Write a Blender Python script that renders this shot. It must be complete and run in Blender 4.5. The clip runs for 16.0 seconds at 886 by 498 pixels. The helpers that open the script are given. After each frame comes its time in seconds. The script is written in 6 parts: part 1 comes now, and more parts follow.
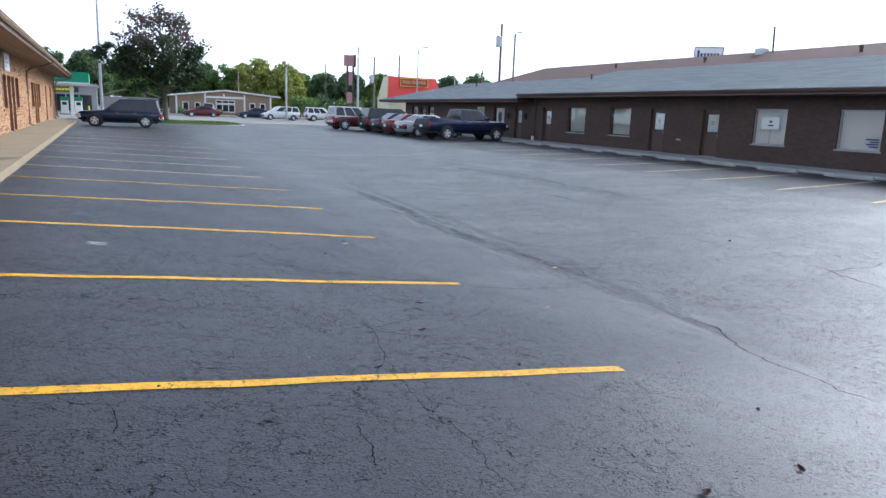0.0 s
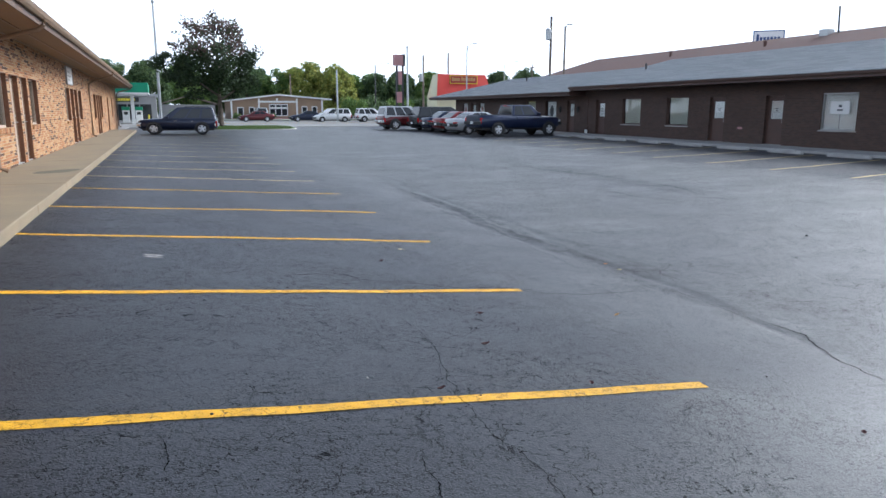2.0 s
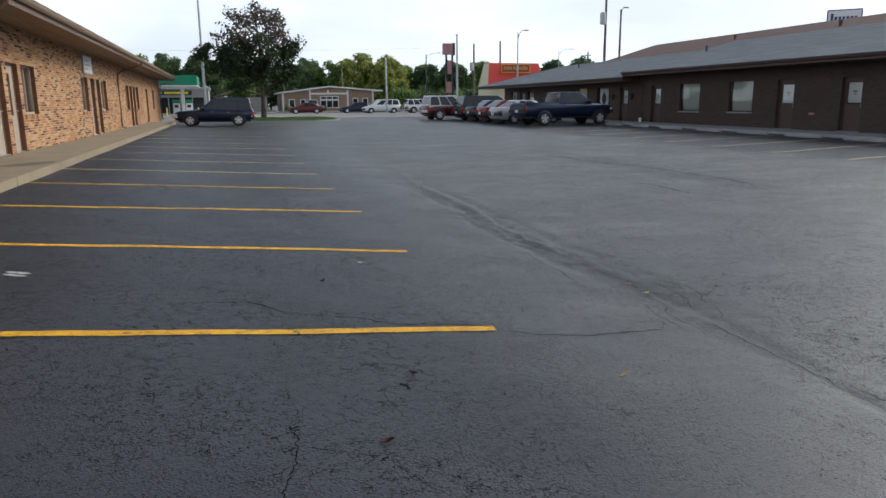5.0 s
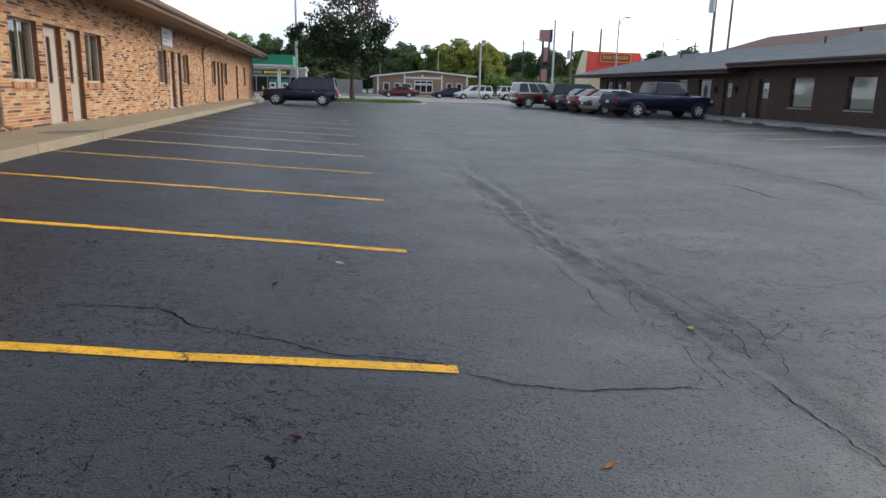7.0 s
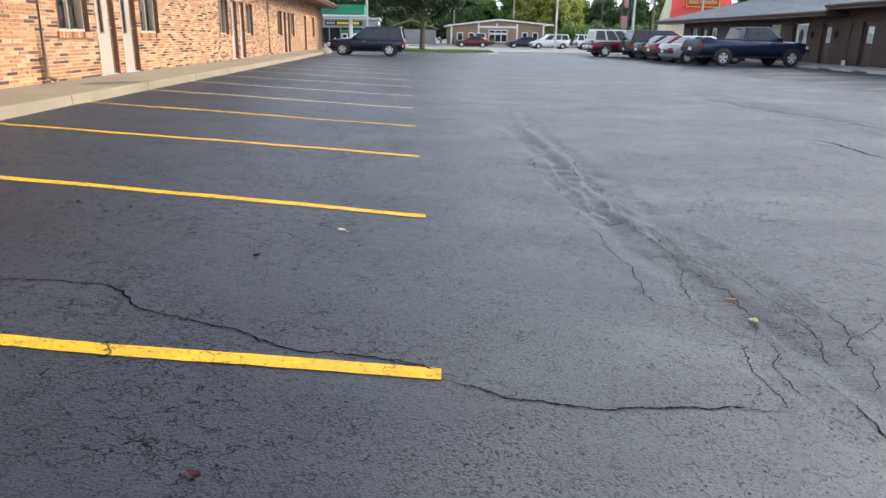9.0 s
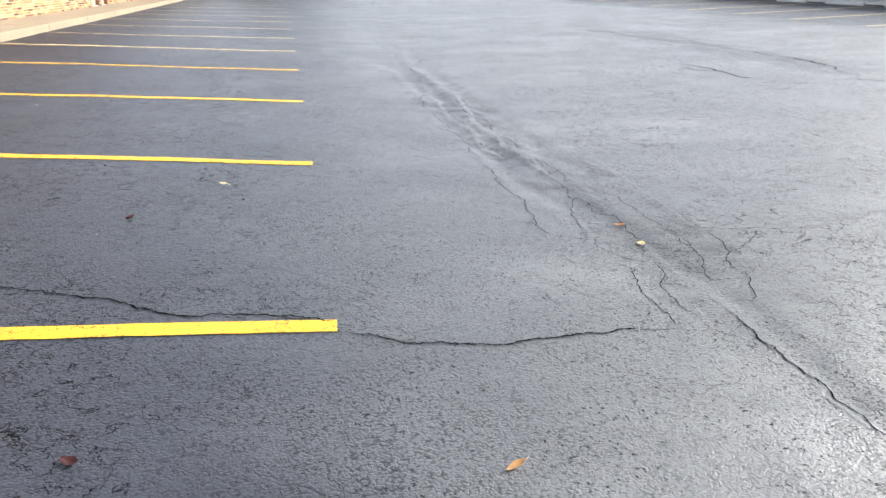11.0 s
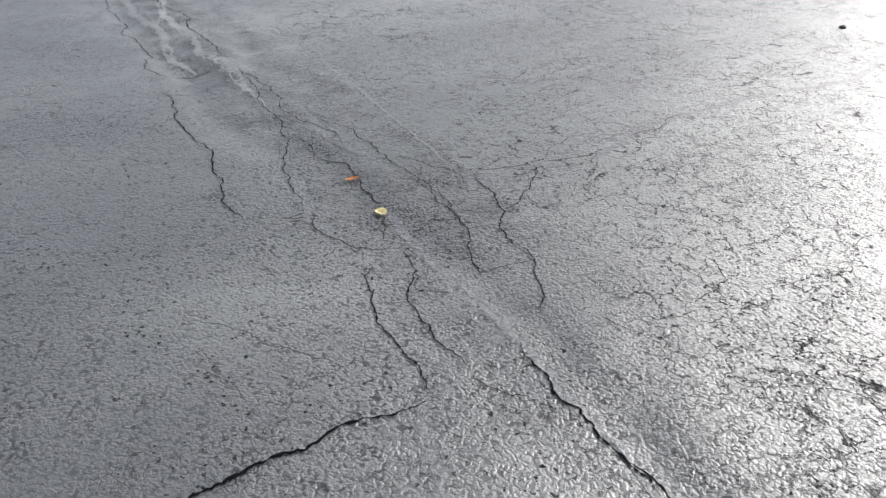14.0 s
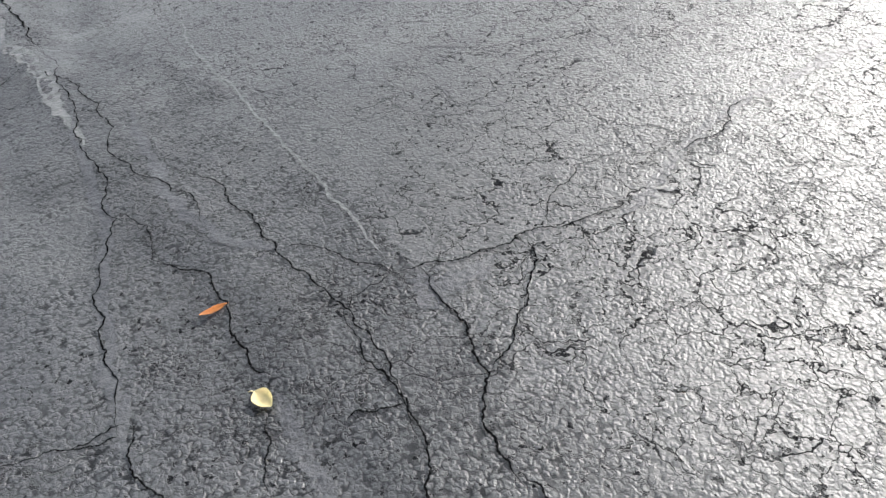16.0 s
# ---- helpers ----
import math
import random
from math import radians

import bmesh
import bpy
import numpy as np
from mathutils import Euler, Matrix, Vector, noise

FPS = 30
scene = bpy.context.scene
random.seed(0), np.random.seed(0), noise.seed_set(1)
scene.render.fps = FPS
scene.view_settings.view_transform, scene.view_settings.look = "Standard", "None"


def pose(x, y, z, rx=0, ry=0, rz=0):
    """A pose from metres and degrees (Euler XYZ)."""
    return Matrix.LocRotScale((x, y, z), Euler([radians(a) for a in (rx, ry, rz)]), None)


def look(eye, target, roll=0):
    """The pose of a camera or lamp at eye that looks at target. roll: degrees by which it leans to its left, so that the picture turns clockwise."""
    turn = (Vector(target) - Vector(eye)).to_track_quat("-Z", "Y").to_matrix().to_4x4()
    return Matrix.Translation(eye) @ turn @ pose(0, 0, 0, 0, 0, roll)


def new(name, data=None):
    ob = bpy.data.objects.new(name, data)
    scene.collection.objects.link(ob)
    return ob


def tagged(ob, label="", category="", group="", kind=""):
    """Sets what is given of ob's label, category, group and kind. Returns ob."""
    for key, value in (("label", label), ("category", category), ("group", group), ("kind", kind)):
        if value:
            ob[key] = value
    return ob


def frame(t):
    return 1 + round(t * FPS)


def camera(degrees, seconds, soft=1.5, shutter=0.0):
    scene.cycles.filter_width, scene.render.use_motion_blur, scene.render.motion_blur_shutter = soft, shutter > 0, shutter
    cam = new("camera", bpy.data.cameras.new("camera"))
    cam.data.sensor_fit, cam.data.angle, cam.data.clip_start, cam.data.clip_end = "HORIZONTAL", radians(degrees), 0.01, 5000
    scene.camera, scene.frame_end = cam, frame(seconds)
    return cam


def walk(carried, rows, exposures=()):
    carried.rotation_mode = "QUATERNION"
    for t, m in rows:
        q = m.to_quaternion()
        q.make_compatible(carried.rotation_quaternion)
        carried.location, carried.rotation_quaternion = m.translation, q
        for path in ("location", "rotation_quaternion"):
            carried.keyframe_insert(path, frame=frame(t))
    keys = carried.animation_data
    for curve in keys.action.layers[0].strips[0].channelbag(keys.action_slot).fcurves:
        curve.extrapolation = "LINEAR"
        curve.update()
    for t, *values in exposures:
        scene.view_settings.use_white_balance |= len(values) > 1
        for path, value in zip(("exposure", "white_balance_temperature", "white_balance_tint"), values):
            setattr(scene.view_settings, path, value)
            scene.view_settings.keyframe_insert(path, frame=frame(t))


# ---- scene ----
cam = camera(65.0, 16.0)
PATH = [
    (0, (-3.298, -3.712, 1.702), (-2.436, -1.947, 1.324), 2.2),
    (0.5, (-3.325, -3.676, 1.713), (-2.526, -1.881, 1.338), 3.3),
    (1, (-3.342, -3.613, 1.703), (-2.588, -1.804, 1.306), 2.0),
    (1.5, (-3.328, -3.559, 1.714), (-2.542, -1.763, 1.318), 1.1),
    (2, (-3.226, -3.4, 1.733), (-2.503, -1.576, 1.343), 0.1),
    (2.5, (-2.937, -3.224, 1.685), (-2.267, -1.369, 1.355), 1.7),
    (3, (-2.713, -2.989, 1.659), (-2.009, -1.137, 1.388), 1.0),
    (3.5, (-2.521, -2.658, 1.643), (-1.822, -0.81, 1.334), -0.4),
    (4, (-2.233, -2.433, 1.604), (-1.638, -0.557, 1.245), -0.4),
    (4.2, (-2.133, -2.311, 1.6), (-1.55, -0.438, 1.211), -0.4),
    (6.3, (-1.041, -1.136, 1.471), (-0.557, 0.759, 1.054), -0.1),
    (6.5, (-0.929, -1.029, 1.471), (-0.498, 0.88, 1.062), 0.0),
    (7, (-0.66, -0.798, 1.42), (-0.343, 1.125, 0.973), 1.5),
    (7.5, (-0.465, -0.516, 1.39), (-0.106, 1.397, 0.933), 2.7),
    (8, (-0.289, -0.29, 1.366), (-0.066, 1.632, 0.863), 1.6),
    (8.2, (-0.219, -0.214, 1.349), (-0.086, 1.709, 0.815), 1.8),
    (10.3, (-0.112, -0.016, 1.331), (0.029, 1.877, 0.701), -0.7),
    (10.5, (-0.099, -0.008, 1.324), (0.114, 1.867, 0.66), -0.9),
    (11, (-0.089, 0.012, 1.309), (0.29, 1.834, 0.577), -0.8),
    (11.5, (-0.053, 0.047, 1.293), (0.544, 1.783, 0.5), -1.4),
    (12, (0.003, 0.138, 1.283), (0.714, 1.784, 0.398), -1.8),
    (12.5, (0.21, 0.349, 1.269), (0.97, 1.994, 0.422), -2.0),
    (13, (0.412, 0.603, 1.231), (1.231, 2.184, 0.32), -2.9),
    (13.5, (0.576, 0.953, 1.205), (1.463, 2.416, 0.17), -1.6),
    (14, (0.835, 1.275, 1.17), (1.673, 2.747, 0.107), -0.5),
    (14.5, (1.01, 1.588, 1.128), (1.799, 3.002, -0.046), -1.3),
    (15, (1.161, 1.905, 1.132), (1.974, 3.184, -0.173), -3.0),
    (15.5, (1.418, 2.216, 1.098), (2.136, 3.6, -0.155), -4.6),
    (16, (1.681, 2.465, 1.027), (2.461, 3.752, -0.29), -5.7),
]
EXPOSURES = [(0, 0.25, 5350, 9), (1, 0.0, 5400, 9), (2, 0.15, 5470, 9), (2.5, 0.08, 5500, 9), (4, -0.5, 5880, 7), (6.5, -0.42, 5850, 9), (7.5, 0.08, 5850, 10), (8.2, 0.33, 5800, 10), (10.3, 1.08, 6000, 10), (11, 1.28, 6080, 10), (13, 0.96, 6180, 10), (14, 0.8, 6150, 10), (16, 0.8, 6200, 10)]
walk(cam, [(t, look(eye, target, roll)) for t, eye, target, roll in PATH], EXPOSURES)

import itertools

from mathutils.bvhtree import BVHTree

# ---------------- world and sun ----------------
SUN_AZ, SUN_EL = 82.0, 34.0          # degrees from +y towards +x, and above the horizon
world = bpy.data.worlds.new("sky")
scene.world = world
world.use_nodes = True
wn, wl = world.node_tree.nodes, world.node_tree.links
wn.clear()
sky = wn.new("ShaderNodeTexSky")
sky.sky_type, sky.sun_disc = "NISHITA", False
sky.sun_elevation, sky.sun_rotation = radians(SUN_EL), radians(SUN_AZ)
sky.air_density, sky.dust_density = 1.0, 3.0
wc = wn.new("ShaderNodeTexCoord")
wmap = wn.new("ShaderNodeMapping")
wmap.inputs["Scale"].default_value = (1.2, 1.2, 4.0)
wnoise = wn.new("ShaderNodeTexNoise")
wnoise.inputs["Scale"].default_value, wnoise.inputs["Detail"].default_value = 2.2, 6
wramp = wn.new("ShaderNodeMapRange")
wramp.inputs[1].default_value, wramp.inputs[2].default_value = 0.36, 0.58
wramp.inputs[3].default_value, wramp.inputs[4].default_value = 0.72, 1.0
wmix = wn.new("ShaderNodeMix")
wmix.data_type = "RGBA"
wmix.inputs[7].default_value = (10.5, 10.8, 11.4, 1)
wbg = wn.new("ShaderNodeBackground")
wbg.inputs["Strength"].default_value = 0.10
wout = wn.new("ShaderNodeOutputWorld")
wl.new(wc.outputs["Generated"], wmap.inputs["Vector"])
wl.new(wmap.outputs[0], wnoise.inputs["Vector"])
wl.new(wnoise.outputs["Fac"], wramp.inputs[0])
wl.new(wramp.outputs[0], wmix.inputs[0])
wl.new(sky.outputs[0], wmix.inputs[6])
wsep = wn.new("ShaderNodeSeparateXYZ")
wl.new(wc.outputs["Generated"], wsep.inputs[0])
wband = wn.new("ShaderNodeMapRange")       # thin cloud is brightest low down
wband.inputs[1].default_value, wband.inputs[2].default_value = 0.15, 0.62
wl.new(wsep.outputs[2], wband.inputs[0])
wcloud = wn.new("ShaderNodeMix")
wcloud.data_type = "RGBA"
wcloud.inputs[6].default_value, wcloud.inputs[7].default_value = (16.0, 16.3, 16.8, 1), (3.2, 3.65, 4.6, 1)
wl.new(wband.outputs[0], wcloud.inputs[0])
wdot = wn.new("ShaderNodeVectorMath")         # the sun's glow through thin cloud
wdot.operation = "DOT_PRODUCT"
wdot.inputs[1].default_value = (math.sin(radians(SUN_AZ)) * math.cos(radians(SUN_EL)), math.cos(radians(SUN_AZ)) * math.cos(radians(SUN_EL)), math.sin(radians(SUN_EL)))
wl.new(wc.outputs["Generated"], wdot.inputs[0])
wclamp = wn.new("ShaderNodeClamp")
wl.new(wdot.outputs["Value"], wclamp.inputs[0])
wpow = wn.new("ShaderNodeMath")
wpow.operation = "POWER"
wpow.inputs[1].default_value = 40.0
wl.new(wclamp.outputs[0], wpow.inputs[0])
wglow = wn.new("ShaderNodeMix")
wglow.data_type, wglow.blend_type, wglow.clamp_factor = "RGBA", "ADD", False
wglow.inputs[7].default_value = (310.0, 289.0, 262.0, 1)
wl.new(wpow.outputs[0], wglow.inputs[0])
wl.new(wcloud.outputs[2], wglow.inputs[6])
wl.new(wglow.outputs[2], wmix.inputs[7])
wl.new(wmix.outputs[2], wbg.inputs["Color"])
wl.new(wbg.outputs[0], wout.inputs["Surface"])

sun_data = bpy.data.lights.new("sun", "SUN")
sun_data.energy, sun_data.angle, sun_data.color = 2.0, radians(12), (1.0, 0.94, 0.86)
sun = new("sun", sun_data)
sun_dir = Vector((math.sin(radians(SUN_AZ)) * math.cos(radians(SUN_EL)), math.cos(radians(SUN_AZ)) * math.cos(radians(SUN_EL)), math.sin(radians(SUN_EL))))
sun.matrix_world = look(sun_dir * 200, (0, 0, 0))


# ---------------- materials ----------------
class Nodes:
    """A small builder round a material's node tree."""

    def __init__(self, name):
        self.m = bpy.data.materials.new(name)
        self.m.use_nodes = True
        self.t = self.m.node_tree
        self.b = self.t.nodes["Principled BSDF"]
        self.pos = self.add("ShaderNodeNewGeometry").outputs["Position"]

    def add(self, kind, **sets):
        n = self.t.nodes.new(kind)
        for k, v in sets.items():
            n.inputs[k.replace("_", " ")].default_value = v
        return n

    def link(self, a, b):
        self.t.links.new(a, b)

    def noise(self, scale, detail=4.0, rough=0.55, vec=None, stretch=None):
        n = self.add("ShaderNodeTexNoise", Scale=scale, Detail=detail, Roughness=rough)
        v = vec or self.pos
        if stretch:
            mp = self.add("ShaderNodeMapping", Scale=stretch)
            self.link(v, mp.inputs["Vector"])
            v = mp.outputs[0]
        self.link(v, n.inputs["Vector"])
        return n.outputs["Fac"]

    def range(self, v, a, b, c=0.0, d=1.0):
        n = self.add("ShaderNodeMapRange")
        self.link(v, n.inputs[0])
        for i, x in enumerate((a, b, c, d)):
            n.inputs[i + 1].default_value = x
        return n.outputs[0]

    def mix(self, f, a, b, mode="MIX"):
        n = self.t.nodes.new("ShaderNodeMix")
        n.data_type, n.blend_type = "RGBA", mode
        for sock, v in ((0, f), (6, a), (7, b)):
            if isinstance(v, (int, float)):
                n.inputs[sock].default_value = v
            elif isinstance(v, tuple):
                n.inputs[sock].default_value = (*v[:3], 1)
            else:
                self.link(v, n.inputs[sock])
        return n.outputs[2]

    def math(self, op, a, b=0.0):
        n = self.t.nodes.new("ShaderNodeMath")
        n.operation = op
        for i, v in enumerate((a, b)):
            if isinstance(v, (int, float)):
                n.inputs[i].default_value = v
            else:
                self.link(v, n.inputs[i])
        return n.outputs[0]

    def bump(self, h, strength=0.3, dist=0.01, normal=None):
        n = self.add("ShaderNodeBump", Strength=strength, Distance=dist)
        self.link(h, n.inputs["Height"])
        if normal is not None:
            self.link(normal, n.inputs["Normal"])
        self.link(n.outputs[0], self.b.inputs["Normal"])
        return n.outputs[0]

    def set(self, **kw):
        for k, v in kw.items():
            s = self.b.inputs[k.replace("_", " ")]
            if isinstance(v, (int, float)):
                s.default_value = v
            elif isinstance(v, tuple):
                s.default_value = (*v[:3], 1) if len(v) == 3 else v
            else:
                self.link(v, s)
        return self


def plain(name, color, rough=0.6, metal=0.0, vary=0.18, scale=6.0, grain=60.0, bump=0.15, dist=0.004, spec=0.5, coat=0.0):
    """A painted, moulded or rough surface with blotches, fine grain and relief."""
    n = Nodes(name)
    a = n.range(n.noise(scale), 0.3, 0.7)
    g = n.noise(grain, 3)
    dark = tuple(c * (1 - vary) for c in color)
    lite = tuple(min(1, c * (1 + vary)) for c in color)
    c = n.mix(a, dark, lite)
    c = n.mix(n.range(g, 0.35, 0.65, 0, 0.25), c, tuple(x * 0.75 for x in color))
    n.set(Base_Color=c, Roughness=n.range(a, 0, 1, max(0.02, rough - 0.08), min(1, rough + 0.08)), Metallic=metal, Specular_IOR_Level=spec, Coat_Weight=coat)
    if bump:
        n.bump(g, bump, dist)
    return n.m


def island(name, colors, rough=0.75, bump=0.3, grain=90.0, dist=0.003, spec=0.4, trans=0.0, per_object=False, mottle=0.25):
    """Pieces whose colour is picked at random, piece by piece, from a ramp of (position, colour)."""
    n = Nodes(name)
    rnd = n.add("ShaderNodeObjectInfo").outputs["Random"] if per_object else n.add("ShaderNodeNewGeometry").outputs["Random Per Island"]
    ramp = n.add("ShaderNodeValToRGB")
    ramp.color_ramp.interpolation = "CONSTANT"
    el = ramp.color_ramp.elements
    el[0].position, el[0].color = colors[0][0], (*colors[0][1], 1)
    el[1].position, el[1].color = colors[1][0], (*colors[1][1], 1)
    for p, c in colors[2:]:
        e = el.new(p)
        e.color = (*c, 1)
    n.link(rnd, ramp.inputs[0])
    g = n.noise(grain, 3)
    c = n.mix(n.range(g, 0.35, 0.7, 0, mottle * 1.6), ramp.outputs[0], (0.35, 0.30, 0.26), "MULTIPLY") if mottle else ramp.outputs[0]
    n.set(Base_Color=c, Roughness=rough, Specular_IOR_Level=spec)
    if bump:
        n.bump(g, bump, dist)
    if trans:
        n.set(Transmission_Weight=0.0, Subsurface_Weight=0.0)
        tr = n.add("ShaderNodeBsdfTranslucent")
        n.link(c, tr.inputs["Color"])
        ms = n.t.nodes.new("ShaderNodeMixShader")
        ms.inputs[0].default_value = trans
        n.link(n.b.outputs[0], ms.inputs[1])
        n.link(tr.outputs[0], ms.inputs[2])
        n.link(ms.outputs[0], n.t.nodes["Material Output"].inputs["Surface"])
    return n.m


def crack_net(n, xx):
    """Fine alligator cracks that break off and fork, and dark pits where stones have come out."""
    vec = n.t.nodes.new("ShaderNodeVectorMath")
    vec.operation = "ADD"
    wv = n.add("ShaderNodeCombineXYZ")
    for i, (f1, f2) in enumerate(((11, 47), (12.5, 53))):
        off = n.math("ADD", n.range(n.noise(f1, 3), 0, 1, -0.06, 0.06), n.range(n.noise(f2, 2), 0, 1, -0.018, 0.018))
        n.link(off, wv.inputs[i])
    n.link(n.pos, vec.inputs[0])
    n.link(wv.outputs[0], vec.inputs[1])
    flat = n.add("ShaderNodeMapping", Scale=(1, 1, 0))
    n.link(vec.outputs[0], flat.inputs["Vector"])

    def edges(scale, thin, thick):
        v = n.add("ShaderNodeTexVoronoi", Scale=scale)
        v.feature = "DISTANCE_TO_EDGE"
        n.link(flat.outputs[0], v.inputs["Vector"])
        return n.range(v.outputs["Distance"], thin, thick, 1, 0)

    side = n.math("MAXIMUM", n.range(xx, 1.6, 2.4, 0.25, 1.0), n.range(xx, 0.9, -0.6, 0.1, 1.0))
    patch = n.range(n.noise(1.3, 3), 0.36, 0.52)
    k1 = n.math("MULTIPLY", edges(9.5, 0.009, 0.021), n.math("MULTIPLY", n.range(n.noise(7.5, 3), 0.41, 0.50), n.math("MULTIPLY", patch, side)))
    k2 = n.math("MULTIPLY", edges(19.0, 0.010, 0.028), n.math("MULTIPLY", n.range(n.noise(9.5, 3), 0.52, 0.60), n.math("MULTIPLY", patch, n.range(side, 0, 1, 0.25, 1))))
    k3 = n.math("MULTIPLY", edges(2.0, 0.003, 0.007), n.range(n.noise(1.1, 3), 0.50, 0.58))
    crack = n.math("MAXIMUM", n.math("MAXIMUM", k1, k2), n.math("MULTIPLY", k3, 0.6))
    pit = n.math("MULTIPLY", n.range(n.noise(48, 3, 0.6), 0.618, 0.655), n.range(n.noise(2.4, 3), 0.34, 0.56, 0.25, 1))
    return crack, pit


def asphalt_material():
    n = Nodes("asphalt")
    sep = n.add("ShaderNodeSeparateXYZ")
    n.link(n.pos, sep.inputs[0])
    wob = n.noise(0.5, 3)
    xx = n.math("ADD", sep.outputs[0], n.range(wob, 0.3, 0.7, -0.9, 0.9))
    stall = n.range(xx, 1.9, -0.9)                        # sealed stalls beside the tan brick building
    stall2 = n.range(xx, 12.0, 13.3)                      # sealed stalls along the brown building, its shade also put into their colour
    seal_shade = n.math("MAXIMUM", stall, stall2)
    worn = n.noise(0.35, 6, 0.62)
    swirl = n.noise(0.9, 5, 0.6, stretch=(0.35, 1.0, 1.0))
    lane = n.mix(n.range(worn, 0.36, 0.64), (0.033, 0.0345, 0.034), (0.060, 0.062, 0.060))
    lane = n.mix(n.range(swirl, 0.47, 0.68, 0, 0.8), lane, (0.105, 0.108, 0.102))
    seal = n.mix(n.range(worn, 0.38, 0.62), (0.013, 0.0145, 0.020), (0.028, 0.031, 0.038))
    c = n.mix(seal_shade, lane, seal)
    # coarse, broken strips along the two old seams
    strip = n.math("ABSOLUTE", n.math("SUBTRACT", n.math("ADD", sep.outputs[0], n.range(n.noise(2.6, 5, 0.65), 0.3, 0.7, -0.22, 0.22)), n.range(sep.outputs[1], 3.2, 6.5, 2.0, 1.66)))
    strip = n.math("MULTIPLY", n.range(strip, 0.30, 0.40, 1, 0), n.math("MULTIPLY", n.range(sep.outputs[1], 2.2, 3.4), n.range(sep.outputs[1], 12.5, 9.5)))
    strip2 = n.math("ABSOLUTE", n.math("SUBTRACT", n.math("ADD", sep.outputs[0], n.range(n.noise(1.1, 5, 0.65), 0.3, 0.7, -0.35, 0.35)), 7.45))
    strip2 = n.math("MULTIPLY", n.range(strip2, 0.42, 0.60, 1, 0), n.math("MULTIPLY", n.range(sep.outputs[1], 7.4, 8.6), n.range(sep.outputs[1], 20, 17)))
    strip = n.math("MULTIPLY", n.math("MAXIMUM", strip, strip2), n.range(n.noise(4, 4), 0.35, 0.6, 0.25, 1))
    c = n.mix(n.math("MULTIPLY", strip, 0.45), c, (0.020, 0.021, 0.023))
    # rounded stones half buried in sealer, the hollows between them painted black as shade
    jit = n.t.nodes.new("ShaderNodeVectorMath")
    jit.operation = "ADD"
    jv = n.add("ShaderNodeCombineXYZ")
    n.link(n.range(n.noise(60, 2), 0, 1, -0.012, 0.012), jv.inputs[0])
    n.link(n.range(n.noise(66, 2), 0, 1, -0.012, 0.012), jv.inputs[1])
    n.link(n.pos, jit.inputs[0])
    n.link(jv.outputs[0], jit.inputs[1])
    stone = n.add("ShaderNodeTexVoronoi", Scale=92.0, Randomness=1.0)
    n.link(jit.outputs[0], stone.inputs["Vector"])
    dist = stone.outputs["Distance"]
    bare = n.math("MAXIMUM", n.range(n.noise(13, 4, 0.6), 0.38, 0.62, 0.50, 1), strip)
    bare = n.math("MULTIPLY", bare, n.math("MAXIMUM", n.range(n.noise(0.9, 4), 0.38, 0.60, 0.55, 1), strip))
    hollow_shade = n.math("MULTIPLY", n.range(dist, 0.50, 0.78), bare)
    grit = n.noise(190, 2, 0.5)
    crack, pit = crack_net(n, sep.outputs[0])
    dark = n.math("MAXIMUM", n.math("MAXIMUM", crack, pit), n.math("MULTIPLY", hollow_shade, 0.9))
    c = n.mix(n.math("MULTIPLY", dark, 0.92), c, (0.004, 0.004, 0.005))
    h = n.math("MULTIPLY", n.range(dist, 0.05, 0.80, 1, 0), n.range(bare, 0, 1, 0.15, 0.62))
    h = n.math("ADD", h, n.math("MULTIPLY", grit, 0.12))
    h = n.math("ADD", h, n.math("MULTIPLY", n.noise(24, 3), 0.6))
    h = n.math("SUBTRACT", h, n.math("MULTIPLY", crack, 0.9))
    h = n.math("SUBTRACT", h, n.math("MULTIPLY", pit, 0.6))
    h = n.math("ADD", h, n.math("MULTIPLY", n.math("MULTIPLY", strip, n.noise(20, 4, 0.6)), 1.2))
    gloss = n.math("SUBTRACT", n.math("SUBTRACT", 0.82, n.math("MULTIPLY", seal_shade, 0.30)), n.math("MULTIPLY", strip, 0.30))
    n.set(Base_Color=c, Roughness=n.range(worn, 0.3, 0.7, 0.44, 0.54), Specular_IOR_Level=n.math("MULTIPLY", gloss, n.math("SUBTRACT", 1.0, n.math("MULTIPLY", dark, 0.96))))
    n.bump(h, 1.0, 0.0042)
    return n.m


def line_paint(name, color, pale):
    """Road paint that lets the grain, cracks and bare spots of the asphalt through."""
    n = Nodes(name)
    sep = n.add("ShaderNodeSeparateXYZ")
    n.link(n.pos, sep.inputs[0])
    crack, pit = crack_net(n, sep.outputs[0])
    lump, grit = n.noise(62, 4, 0.6), n.noise(170, 3, 0.6)
    c = n.mix(n.range(n.noise(8), 0.3, 0.7), tuple(x * 0.86 for x in color), tuple(x * 1.1 for x in color))
    c = n.mix(n.range(n.noise(3.2, 5, 0.7), 0.55, 0.75, 0, pale), c, (0.06, 0.055, 0.045))
    c = n.mix(n.range(grit, 0.40, 0.30, 0, 0.5), c, (0.10, 0.06, 0.01))
    dark = n.math("MAXIMUM", n.math("MULTIPLY", crack, 0.9), n.math("MULTIPLY", pit, 0.7))
    c = n.mix(dark, c, (0.02, 0.015, 0.008))
    n.set(Base_Color=c, Roughness=0.55, Specular_IOR_Level=0.35)
    n.bump(n.math("SUBTRACT", n.math("ADD", lump, grit), dark), 0.8, 0.004)
    return n.m


